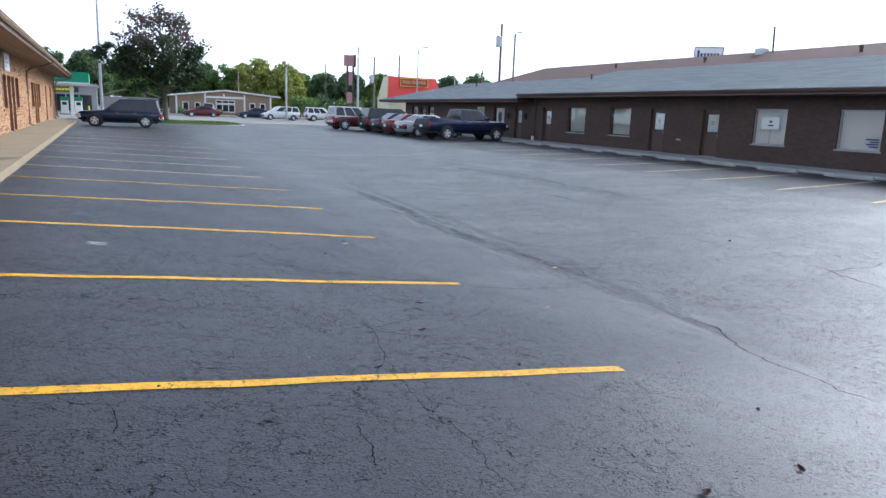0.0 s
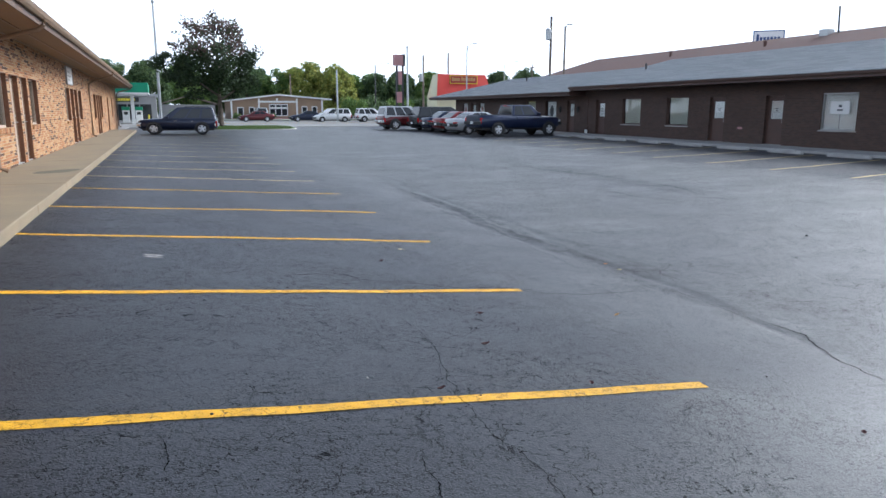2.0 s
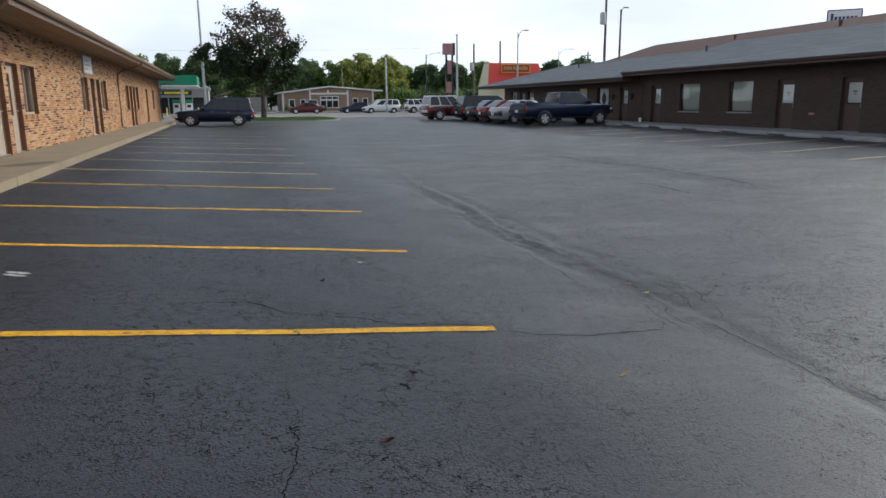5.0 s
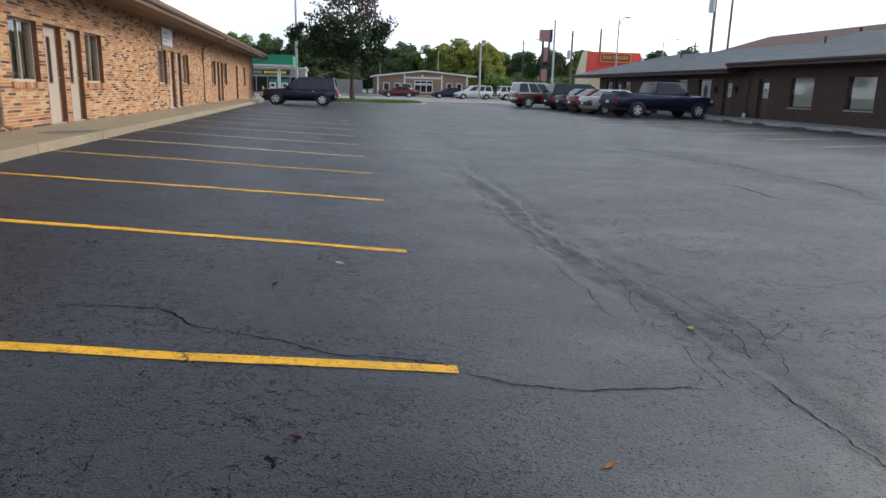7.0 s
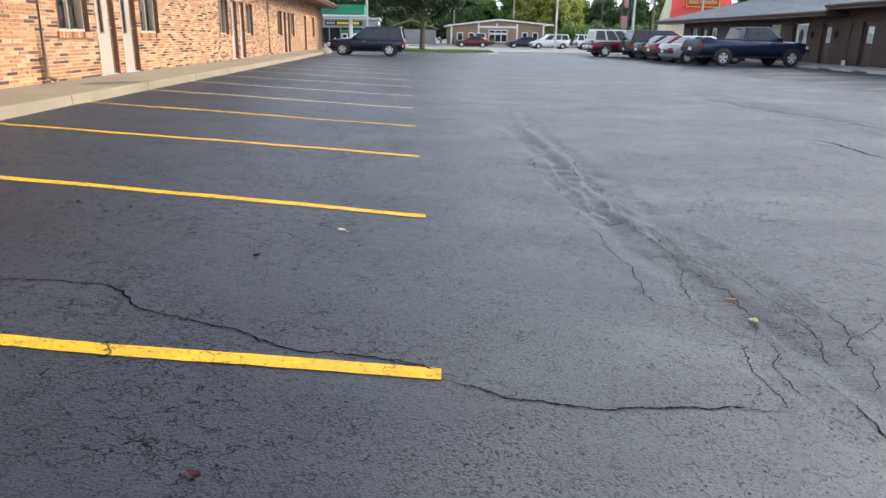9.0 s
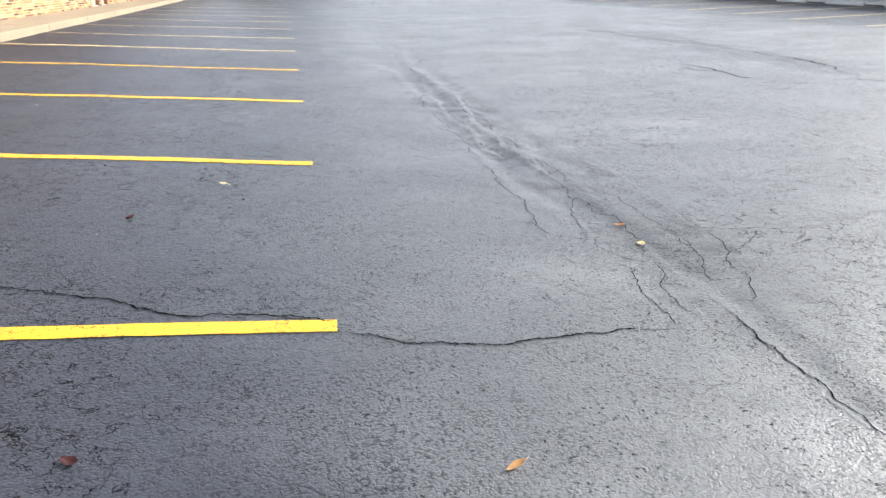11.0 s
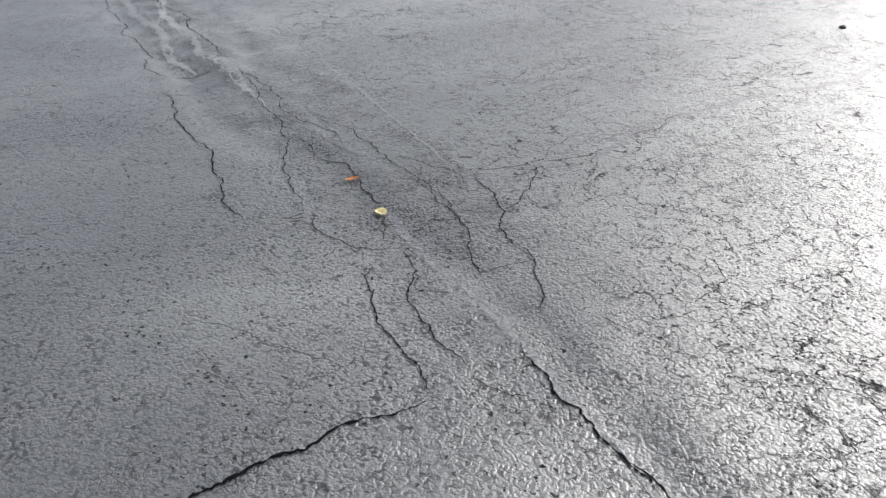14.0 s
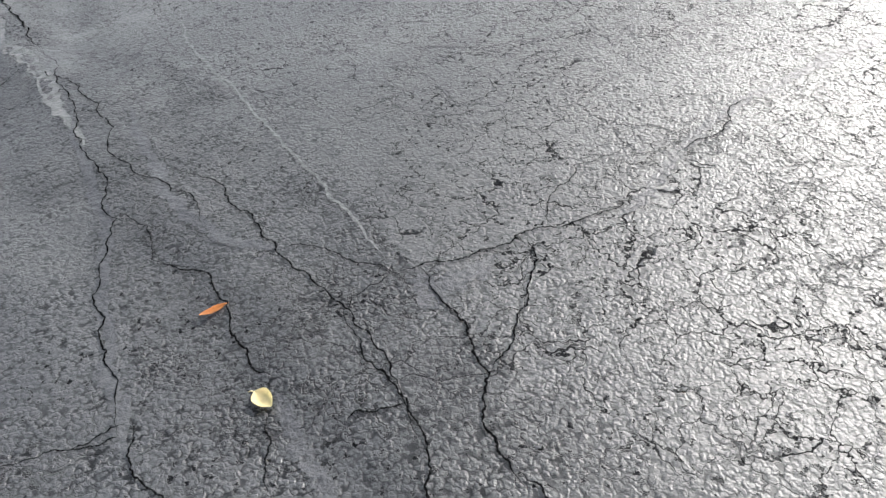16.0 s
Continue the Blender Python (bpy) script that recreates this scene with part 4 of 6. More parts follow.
def vehicle(name, label, category, at, paint, stations, cabin, wheels, r, side_cuts, lights, roof_paint=None, group="", rail=False, tail="tall"):
    v = thing(name, label, category, at, group)
    half = max(s[3] for s in stations)
    x0, x1 = stations[0][0], stations[-1][0]
    part("body", body_shell(stations), paint, v, smooth=True)
    f = cabin_faces(cabin)
    bm = bmesh.new()
    vv = {k: bm.verts.new(p) for k, p in f.items()}
    low = {k: bm.verts.new(p - Vector((0, 0, 0.12))) for k, p in f.items() if k[0] in (0, 3)}
    for s in (-1, 1):
        bm.faces.new([vv[(k, s)] for k in (0, 1, 2, 3)])
        bm.faces.new([low[(0, s)], vv[(0, s)], vv[(3, s)], low[(3, s)]])
    for a, b in ((0, 1), (1, 2), (2, 3)):
        bm.faces.new((vv[(a, -1)], vv[(b, -1)], vv[(b, 1)], vv[(a, 1)]))
    bm.faces.new((low[(0, -1)], vv[(0, -1)], vv[(0, 1)], low[(0, 1)]))
    bm.faces.new((low[(3, -1)], vv[(3, -1)], vv[(3, 1)], low[(3, 1)]))
    bm.faces.new((low[(0, -1)], low[(0, 1)], low[(3, 1)], low[(3, -1)]))
    bmesh.ops.recalc_face_normals(bm, faces=bm.faces)
    es = [e for e in bm.edges if min(p.co.z for p in e.verts) > cabin[4] - 0.05]
    bmesh.ops.bevel(bm, geom=es, offset=0.06, segments=3, affect="EDGES", profile=0.6)
    part("cabin", bm, roof_paint or paint, v, smooth=False)
    for s, nm in ((-1, "side_window"), (1, "side_window")):
        p00, p10, p11, p01 = f[(0, s)], f[(3, s)], f[(2, s)], f[(1, s)]
        if s == 1:
            p00, p10, p11, p01 = p10, p00, p01, p11
        for a, b in side_cuts:
            u0, u1 = (a, b) if s == -1 else (1 - b, 1 - a)
            part(nm, pane_on(p00, p10, p11, p01, u0, u1, 0.08, 0.88), "dark_glass", v)
    part("windshield", pane_on(f[(3, -1)], f[(3, 1)], f[(2, 1)], f[(2, -1)], 0.07, 0.93, 0.08, 0.9), "dark_glass", v)
    part("rear_window", pane_on(f[(0, 1)], f[(0, -1)], f[(1, -1)], f[(1, 1)], 0.09, 0.91, 0.14, 0.86), "dark_glass", v)
    tyre, dark, rim = wheel_meshes(r, 0.22)
    for wx in wheels:
        for s in (-1, 1):
            bm = bmesh.new()
            n = 16
            R = r * 1.2
            outer = [(wx + math.cos(math.pi * k / n) * R, r + math.sin(math.pi * k / n) * R) for k in range(n + 1)]
            outer = [(wx + R, r - 0.12)] + outer + [(wx - R, r - 0.12)]
            a = [bm.verts.new((x, s * (half + 0.003), z)) for x, z in outer]
            b = [bm.verts.new((x, s * (half - 0.14), z)) for x, z in outer]
            bm.faces.new(a)
            for i in range(len(a)):
                j = (i + 1) % len(a)
                bm.faces.new((a[i], a[j], b[j], b[i]))
            bmesh.ops.recalc_face_normals(bm, faces=bm.faces)
            part("wheel_arch", bm, "black", v)
            w = new("wheel", tyre)
            w.parent = v
            w.matrix_local = pose(wx, s * (half - 0.075), r, 0, 0, 0 if s > 0 else 180)
            for me in (dark, rim):
                o = new("rim" if me is rim else "hub", me)
                o.parent = w
    zt, zn = stations[0][2], stations[-1][2]
    for s in (-1, 1):
        if tail == "tall":
            part("tail_light", box(x0 - 0.012, x0 + 0.10, s * (half - 0.17), s * (half - 0.02), zt - 0.42, zt - 0.10, 0.015), "lamp_red", v)
        else:
            part("tail_light", box(x0 - 0.02, x0 + 0.22, s * (half - 0.40), s * (half - 0.06), zt - 0.30, zt - 0.13, 0.02), "lamp_red", v)
        part("headlight", box(x1 - 0.22, x1 + 0.012, s * (half - 0.42), s * (half - 0.08), zn - 0.24, zn - 0.08, 0.02), "lamp_clear", v)
        part("mirror", box(cabin[3] - 0.42, cabin[3] - 0.24, s * (half - 0.01), s * (half + 0.17), cabin[4] + 0.03, cabin[4] + 0.18, 0.03), roof_paint or paint, v)
        for u in (0.42, 0.72):
            hx = cabin[0] + (cabin[3] - cabin[0]) * u
            part("door_handle", box(hx, hx + 0.16, s * (half - 0.01), s * (half + 0.022), cabin[4] - 0.16, cabin[4] - 0.12, 0.006), "chrome" if lights == "chrome" else "black", v)
    bump = "chrome" if lights == "chrome" else "black"
    part("rear_bumper", box(x0 - 0.09, x0 + 0.16, -half + 0.03, half - 0.03, stations[0][1] + 0.10, stations[0][1] + 0.30, 0.03), bump, v)
    part("front_bumper", box(x1 - 0.16, x1 + 0.07, -half + 0.03, half - 0.03, stations[-1][1] + 0.08, stations[-1][1] + 0.28, 0.03), bump, v)
    part("grille", box(x1 - 0.05, x1 + 0.008, -half + 0.45, half - 0.45, zn - 0.30, zn - 0.08, 0.01), "black", v)
    part("number_plate", box(x0 - 0.10, x0 - 0.088, -0.16, 0.16, stations[0][1] + 0.13, stations[0][1] + 0.28), "paper", v)
    part("underbody", box(x0 + 0.2, x1 - 0.2, -half + 0.2, half - 0.2, stations[2][1] - 0.08, stations[2][1] + 0.05), "black", v)
    if rail:
        for s in (-1, 1):
            part("roof_rail", tube([(cabin[1] + 0.2, s * (cabin[7] - 0.1), cabin[5] - 0.01), (cabin[1] + 0.3, s * (cabin[7] - 0.1), cabin[5] + 0.05), (cabin[2] - 0.5, s * (cabin[7] - 0.1), cabin[5] + 0.05), (cabin[2] - 0.4, s * (cabin[7] - 0.1), cabin[5] - 0.01)], 0.016, 6), "black", v)
    return v


def suv(name, label, at, paint, roof_paint=None, k=1.0, **kw):
    st = [(-2.32, 0.42, 0.98, 0.80), (-2.26, 0.38, 1.05, 0.88), (-1.6, 0.34, 1.06, 0.91), (0.0, 0.32, 1.06, 0.915), (0.85, 0.33, 1.05, 0.91), (1.25, 0.34, 1.03, 0.90), (1.9, 0.36, 0.98, 0.88), (2.2, 0.38, 0.92, 0.83), (2.32, 0.44, 0.86, 0.74)]
    cab = (-2.25, -2.08, 0.0, 0.95, 1.02, 1.76, 0.87, 0.70)
    return vehicle(name, label, "car", at, paint, st, cab, (-1.40, 1.42), 0.38, ((0.04, 0.28), (0.32, 0.56), (0.59, 0.84)), kw.pop("lights", "chrome"), roof_paint, rail=True, **kw)


def sedan(label, at, paint, **kw):
    st = [(-2.3, 0.40, 0.92, 0.72), (-2.2, 0.30, 0.99, 0.82), (-1.5, 0.24, 1.0, 0.87), (0.0, 0.22, 0.95, 0.88), (0.9, 0.22, 0.93, 0.88), (1.6, 0.24, 0.86, 0.86), (2.1, 0.27, 0.76, 0.80), (2.3, 0.32, 0.66, 0.68)]
    cab = (-1.75, -0.95, 0.15, 1.05, 0.93, 1.42, 0.80, 0.62)
    return vehicle("sedan", label, "car", at, paint, st, cab, (-1.35, 1.38), 0.32, ((0.16, 0.44), (0.47, 0.80)), "plain", tail="low", **kw)


def minivan(label, at, paint, **kw):
    st = [(-2.45, 0.36, 1.02, 0.80), (-2.38, 0.30, 1.10, 0.90), (-1.5, 0.26, 1.10, 0.95), (0.5, 0.25, 1.06, 0.95), (1.3, 0.26, 1.0, 0.94), (1.9, 0.28, 0.92, 0.90), (2.3, 0.30, 0.80, 0.82), (2.45, 0.36, 0.70, 0.70)]
    cab = (-2.38, -2.12, 0.45, 1.6, 1.04, 1.74, 0.88, 0.70)
    return vehicle("minivan", label, "car", at, paint, st, cab, (-1.5, 1.5), 0.33, ((0.04, 0.27), (0.30, 0.55), (0.58, 0.82)), "plain", **kw)


def pickup(label, at, paint, **kw):
    st = [(-2.95, 0.60, 1.20, 0.94), (-2.92, 0.52, 1.25, 0.99), (-2.0, 0.48, 1.26, 1.0), (-0.55, 0.46, 1.26, 1.0), (0.9, 0.46, 1.24, 1.0), (1.35, 0.46, 1.22, 0.99), (2.2, 0.48, 1.20, 0.98), (2.7, 0.52, 1.14, 0.93), (2.85, 0.58, 1.06, 0.86)]
    cab = (-0.72, -0.55, 0.75, 1.42, 1.22, 1.87, 0.93, 0.76)
    v = vehicle("pickup_truck", label, "truck", at, paint, st, cab, (-1.75, 1.95), 0.40, ((0.06, 0.36), (0.41, 0.80)), "plain", **kw)
    part("bed_cover", box(-2.88, -0.72, -0.84, 0.84, 1.255, 1.285, 0.01), "black", v, "black bed cover")
    part("tailgate", box(-2.972, -2.93, -0.80, 0.80, 0.72, 1.20, 0.012), paint, v)
    part("third_brake_light", box(-0.735, -0.66, -0.18, 0.18, 1.80, 1.84), "lamp_red", v)
    return v


for key, col in (("paint_navy", (0.008, 0.014, 0.040)), ("paint_blue", (0.007, 0.015, 0.050)), ("paint_dark", (0.012, 0.013, 0.016)), ("paint_red", (0.17, 0.008, 0.010)), ("paint_maroon", (0.10, 0.008, 0.010)), ("paint_silver", (0.46, 0.47, 0.48)), ("paint_white", (0.75, 0.75, 0.74))):
    M[key] = car_paint(key, col, 0.15 if key == "paint_white" else 0.3)


def park(x, y, heading, z=None):
    return pose(x, y, gz(x, y) if z is None else z, 0, 0, heading)


first = suv("suv", "dark navy four-door SUV with alloy wheels, parked nose to the walk", park(-2.34, 42.0, 175), "paint_navy")
first.scale = (0.95, 0.93, 0.90)
pickup("dark blue extended-cab pickup truck with a black bed cover", park(17.1, 35.9, 6), "paint_blue")
sedan("silver compact sedan parked beside a pickup truck", park(16.15, 38.8, 5), "paint_silver", group="row of parked cars")
sedan("red sedan parked between two other cars", park(16.25, 41.4, 5), "paint_red", group="row of parked cars")
sedan("dark blue sedan parked beside a van", park(16.35, 44.0, 5), "paint_blue", group="row of parked cars")
minivan("dark grey minivan parked beside a red SUV", park(16.5, 46.6, 5), "paint_dark", group="row of parked cars")
suv("suv", "dark red SUV with a silver upper body", park(14.62, 49.2, 5), "paint_maroon", "paint_silver", group="row of parked cars")
ROAD_Z = 0.262
minivan("white minivan standing on the road", park(17.6, 89.0, 180, ROAD_Z), "paint_white")
sedan("red sedan standing on the road", park(8.4, 94.0, 180, ROAD_Z), "paint_maroon")
sedan("dark blue sedan standing on the road", park(15.2, 94.0, 180, ROAD_Z), "paint_navy")
suv("suv", "white four-door SUV standing on the road", park(22.5, 86.5, 0, ROAD_Z), "paint_white", lights="plain")
suv("suv", "silver SUV parked before the tan office", park(10.6, 107.0, 90, 0.4), "paint_silver", lights="plain")


# ---------------- beyond the lot: road, kerbs, island ----------------
tagged(part("road", box(-260, 260, 63.0, 98.0, 0.0, 0.26), "road"), "pale concrete road across the end of the lot", "road", kind="structure")
for k, y in enumerate((81.0, 81.35)):
    tagged(part("road_line", box(-200, 200, y, y + 0.1, 0.24, 0.265), "line_yellow"), "yellow centre line of the road", "road marking", kind="structure")
tagged(part("kerb", box(-260, 260, 98.0, 98.3, 0.0, 0.42, 0.02), "concrete_grey"), "concrete kerb of the far side of the road", "kerb", kind="structure")
tagged(part("lawn", box(-260, 260, 98.3, 108.0, 0.0, 0.40), "grass"), "mown grass verge across the road", "grass", kind="structure")
tagged(part("forecourt", box(-60, 30, 104.0, 200.0, 0.0, 0.405), "road"), "pale paved yard across the road", "pavement", kind="structure")
tagged(part("forecourt", box(-60, -6.0, 55.5, 62.9, 0.0, 0.30), "road"), "pale concrete apron beside the tan brick building", "pavement", kind="structure")


def outline_slab(pts, z0, z1, inset=0.0):
    bm = bmesh.new()
    c = Vector((sum(p[0] for p in pts) / len(pts), sum(p[1] for p in pts) / len(pts)))
    q = []
    for p in pts:
        d = Vector(p) - c
        q.append(c + d * (1 - inset / d.length))
    a = [bm.verts.new((p.x, p.y, z0)) for p in q]
    b = [bm.verts.new((p.x, p.y, z1)) for p in q]
    n = len(q)
    for i in range(n):
        bm.faces.new((a[i], a[(i + 1) % n], b[(i + 1) % n], b[i]))
    bm.faces.new(b)
    bmesh.ops.recalc_face_normals(bm, faces=bm.faces)
    return bm


ISLE = []
for k in range(40):
    a = 2 * math.pi * k / 40
    ISLE.append((2.4 + 4.1 * math.copysign(abs(math.cos(a)) ** 0.6, math.cos(a)), 53.8 + 4.6 * math.copysign(abs(math.sin(a)) ** 0.6, math.sin(a))))
island_kerb = tagged(part("kerb", outline_slab(ISLE, 0.1, 0.40), "concrete_grey"), "low concrete kerb round the grass island", "kerb", kind="structure")
tagged(part("grass_island", outline_slab(ISLE, 0.2, 0.43, 0.16), "grass"), "grass island with a tree at the end of the lot", "grass", kind="structure")


def grass_tufts(pts, name, count, seed, size=0.10):
    rng = random.Random(seed)
    verts, faces = [], []
    for k in range(count):
        x, y, z = pts(rng)
        a, h, w = rng.uniform(0, 6.283), size * rng.uniform(0.5, 1.3), size * 0.22
        i = len(verts)
        dx, dy = math.cos(a), math.sin(a)
        verts += [(x - dx * w, y - dy * w, z), (x + dx * w, y + dy * w, z), (x + dy * h * 0.5, y - dx * h * 0.5, z + h)]
        faces.append((i, i + 1, i + 2))
    me = bpy.data.meshes.new(name)
    me.from_pydata(verts, [], faces)
    me.materials.append(M["blade"])
    return tagged(new(name, me), "short green grass blades", "grass", kind="stuff")


M["blade"] = island("blade", [(0, (0.06, 0.11, 0.025)), (0.4, (0.09, 0.15, 0.035)), (0.8, (0.13, 0.17, 0.05))], 0.8, bump=0, mottle=0, trans=0.25)


def isle_point(rng):
    a, r = rng.uniform(0, 6.283), math.sqrt(rng.random()) * 0.94
    return 2.4 + 4.0 * r * math.copysign(abs(math.cos(a)) ** 0.6, math.cos(a)), 53.8 + 4.5 * r * math.copysign(abs(math.sin(a)) ** 0.6, math.sin(a)), 0.425


grass_tufts(isle_point, "grass_blades", 16000, 5)

# ---------------- trees ----------------
LEAVES = {
    "leaves_plum": [(0, (0.050, 0.066, 0.030)), (0.26, (0.085, 0.062, 0.050)), (0.50, (0.120, 0.075, 0.065)), (0.72, (0.155, 0.082, 0.075)), (0.90, (0.080, 0.100, 0.045))],
    "leaves_deep": [(0, (0.020, 0.036, 0.014)), (0.35, (0.030, 0.052, 0.018)), (0.7, (0.045, 0.070, 0.024))],
    "leaves_green": [(0, (0.088, 0.155, 0.040)), (0.35, (0.133, 0.211, 0.048)), (0.7, (0.189, 0.265, 0.066))],
    "leaves_yellow": [(0, (0.189, 0.231, 0.048)), (0.3, (0.287, 0.309, 0.066)), (0.65, (0.376, 0.365, 0.078)), (0.9, (0.155, 0.199, 0.044))],
    "leaves_dark": [(0, (0.062, 0.105, 0.042)), (0.4, (0.098, 0.150, 0.056)), (0.8, (0.140, 0.195, 0.064))],
}
for key, cols in LEAVES.items():
    M[key] = island(key, cols, 0.6, bump=0, mottle=0, trans=0.3)


def leaf_cloud(clumps, per, leaf, seed, keep=1.0):
    """Bent leaf pairs scattered in clumps (centre, radius)."""
    rng = np.random.default_rng(seed)
    verts, faces = [], []
    for (cx, cy, cz), rad in clumps:
        n = int(per * rad * rad)
        d = rng.normal(size=(n, 3))
        d /= np.linalg.norm(d, axis=1)[:, None]
        p = np.array((cx, cy, cz)) + d * (rad * rng.random(n)[:, None] ** 0.45) * np.array((1, 1, 0.8))
        u = rng.normal(size=(n, 3))
        u /= np.linalg.norm(u, axis=1)[:, None]
        w = np.cross(u, rng.normal(size=(n, 3)))
        w /= np.linalg.norm(w, axis=1)[:, None]
        s = leaf * (0.6 + 0.8 * rng.random(n))[:, None]
        k = len(verts)
        tip, base, l, r = p + u * s, p - u * s, p + w * s * 0.55 + np.cross(u, w) * s * 0.18, p - w * s * 0.55 + np.cross(u, w) * s * 0.18
        verts += np.stack([base, l, tip, r], 1).reshape(-1, 3).tolist()
        faces += [f for i in range(n) for f in ((k + 4 * i, k + 4 * i + 1, k + 4 * i + 2), (k + 4 * i, k + 4 * i + 2, k + 4 * i + 3))]
    me = bpy.data.meshes.new("crown")
    me.from_pydata(verts, [], faces)
    return me


def tree(x, y, z, height, spread, seed, leaves, label, leaf=0.16, per=230, clear=0.22, clump=0.9, count=46, limbs=9, group="", pear=0.30, lean=0.0, upper=None):
    """A tapered trunk that forks into limbs, with clumps of leaves round the limbs and the outer crown."""
    rng = random.Random(seed)
    t = thing("tree", label, "tree", pose(x, y, z), group)
    bm = bmesh.new()
    r0 = 0.022 * height + 0.03
    top = height * 0.80
    pts = [(rng.uniform(-1, 1) * 0.03 * k, rng.uniform(-1, 1) * 0.03 * k, top * k / 6) for k in range(7)]
    add_tube(bm, [(0, 0, -0.1), (0, 0, 0.15)] + pts[1:], [r0 * 1.55, r0 * 1.1] + [r0 * (1 - 0.14 * k) for k in range(1, 7)], 10)
    clumps = []
    for k in range(limbs):
        a = 2.4 * k + rng.uniform(-0.4, 0.4)
        h0 = height * (clear + 0.05 + (0.70 - clear) * k / limbs)
        ln = spread * (0.85 - 0.45 * k / limbs) * rng.uniform(0.8, 1.1)
        b = [Vector((0, 0, h0)), Vector((math.cos(a) * ln * 0.35, math.sin(a) * ln * 0.35, h0 + ln * 0.22)), Vector((math.cos(a) * ln * 0.7, math.sin(a) * ln * 0.7, h0 + ln * 0.45)), Vector((math.cos(a) * ln, math.sin(a) * ln, h0 + ln * 0.62))]
        add_tube(bm, b, [r0 * 0.42, r0 * 0.30, r0 * 0.18, r0 * 0.05], 6)
        clumps += [(tuple(b[3]), clump * rng.uniform(0.7, 1.1)), (tuple(b[2]), clump * rng.uniform(0.6, 1.0))]
    part("trunk", bm, "bark", t)
    zc, rz = height * (clear + 1) / 2, height * (1 - clear) / 2
    for k in range(count):
        a, e = rng.uniform(0, 2 * math.pi), math.asin(rng.uniform(-0.95, 1))
        q = rng.uniform(0.55, 0.93)
        bulge = 1.12 - pear * math.sin(e)
        clumps.append(((lean + math.cos(a) * math.cos(e) * spread * q * bulge, math.sin(a) * math.cos(e) * spread * q * bulge, zc + math.sin(e) * rz * q), clump * rng.uniform(0.55, 1.15)))
    sets = [(clumps, per, leaves, "uneven leafy crown")]
    if upper:
        # thin and reddish towards the top, dense and green below
        cut = zc + 0.08 * rz
        sets = [([q for q in clumps if q[0][2] < cut], per * 1.35, leaves, "dense dark green lower crown"), ([q for q in clumps if q[0][2] >= cut], per * 0.40, upper, "thin plum-coloured upper crown")]
    for k, (cl, dense, mat, words) in enumerate(sets):
        me = leaf_cloud(cl, dense, leaf, seed + k)
        me.materials.append(M[mat])
        c = new("crown", me)
        c.parent = t
        tagged(c, words)
    return t


tree(1.1, 56.0, 0.42, 9.1, 3.7, 11, "leaves_deep", "broad tree on a grass island, green below and plum-leaved above", leaf=0.12, per=240, clear=0.18, clump=0.72, count=150, limbs=15, pear=0.12, lean=-0.65, upper="leaves_plum")
BACK = [(-17, 132, 10.5, "leaves_green"), (-11, 128, 10.0, "leaves_dark"), (-5.5, 126, 9.6, "leaves_dark"), (0.5, 134, 10.0, "leaves_green"), (6.5, 138, 9.0, "leaves_dark"), (12, 137, 9.4, "leaves_dark"), (17.5, 136, 10.2, "leaves_green"), (22.5, 133, 10.6, "leaves_yellow"), (27.5, 130, 10.2, "leaves_yellow"), (31.5, 138, 9.8, "leaves_green"), (36.5, 134, 8.6, "leaves_dark"), (41, 130, 9.0, "leaves_dark"), (46, 128, 8.8, "leaves_green"), (52, 138, 9.0, "leaves_dark"), (59, 126, 9.6, "leaves_dark"), (64, 122, 9.6, "leaves_dark"), (71, 118, 8.2, "leaves_green"), (-26, 136, 11, "leaves_green"), (14.5, 146, 10.4, "leaves_dark"), (25, 144, 10.8, "leaves_green"), (34, 146, 9.6, "leaves_yellow"), (39, 144, 9.4, "leaves_green"), (44, 142, 9.4, "leaves_dark"), (9, 146, 9.4, "leaves_green"), (3, 145, 9.8, "leaves_dark")]
for k, (x, y, h, lv) in enumerate(BACK):
    names = {"leaves_green": "green leafy tree", "leaves_dark": "dark green leafy tree", "leaves_yellow": "yellowing leafy tree"}
    tree(x, y, 0.3, h, h * 0.37, 100 + k, lv, names[lv] + " behind the road", leaf=0.24, per=135, clear=0.04, clump=1.35, count=54, limbs=6, group="trees behind the road")


def bush(x, y, z, r, h, seed, leaves):
    b = thing("bush", "round green shrub beside the road", "bush", pose(x, y, z), "shrubs across the road")
    rng = random.Random(seed)
    cl = [((rng.uniform(-r, r) * 0.6, rng.uniform(-r, r) * 0.6, rng.uniform(0.3, 0.75) * h), r * rng.uniform(0.4, 0.62)) for _ in range(12)]
    me = leaf_cloud(cl, 150, 0.16, seed)
    me.materials.append(M[leaves])
    c = new("foliage", me)
    c.parent = b
    part("stem", tube([(0, 0, -0.05), (0.05, 0, h * 0.3), (0, 0.05, h * 0.6)], [0.07, 0.05, 0.02], 6), "bark", b)


for k, (x, y, r, h) in enumerate(((24.6, 103, 2.2, 3.6), (28.2, 106, 2.6, 4.4), (32, 104, 2.2, 3.4), (12.4, 107.6, 0.7, 0.9), (7.3, 107.8, 0.7, 1.0), (36, 106, 2.4, 3.8), (-1.2, 104, 1.2, 1.6))):
    bush(x, y, 0.38, r, h, 300 + k, "leaves_dark" if k % 2 else "leaves_green")

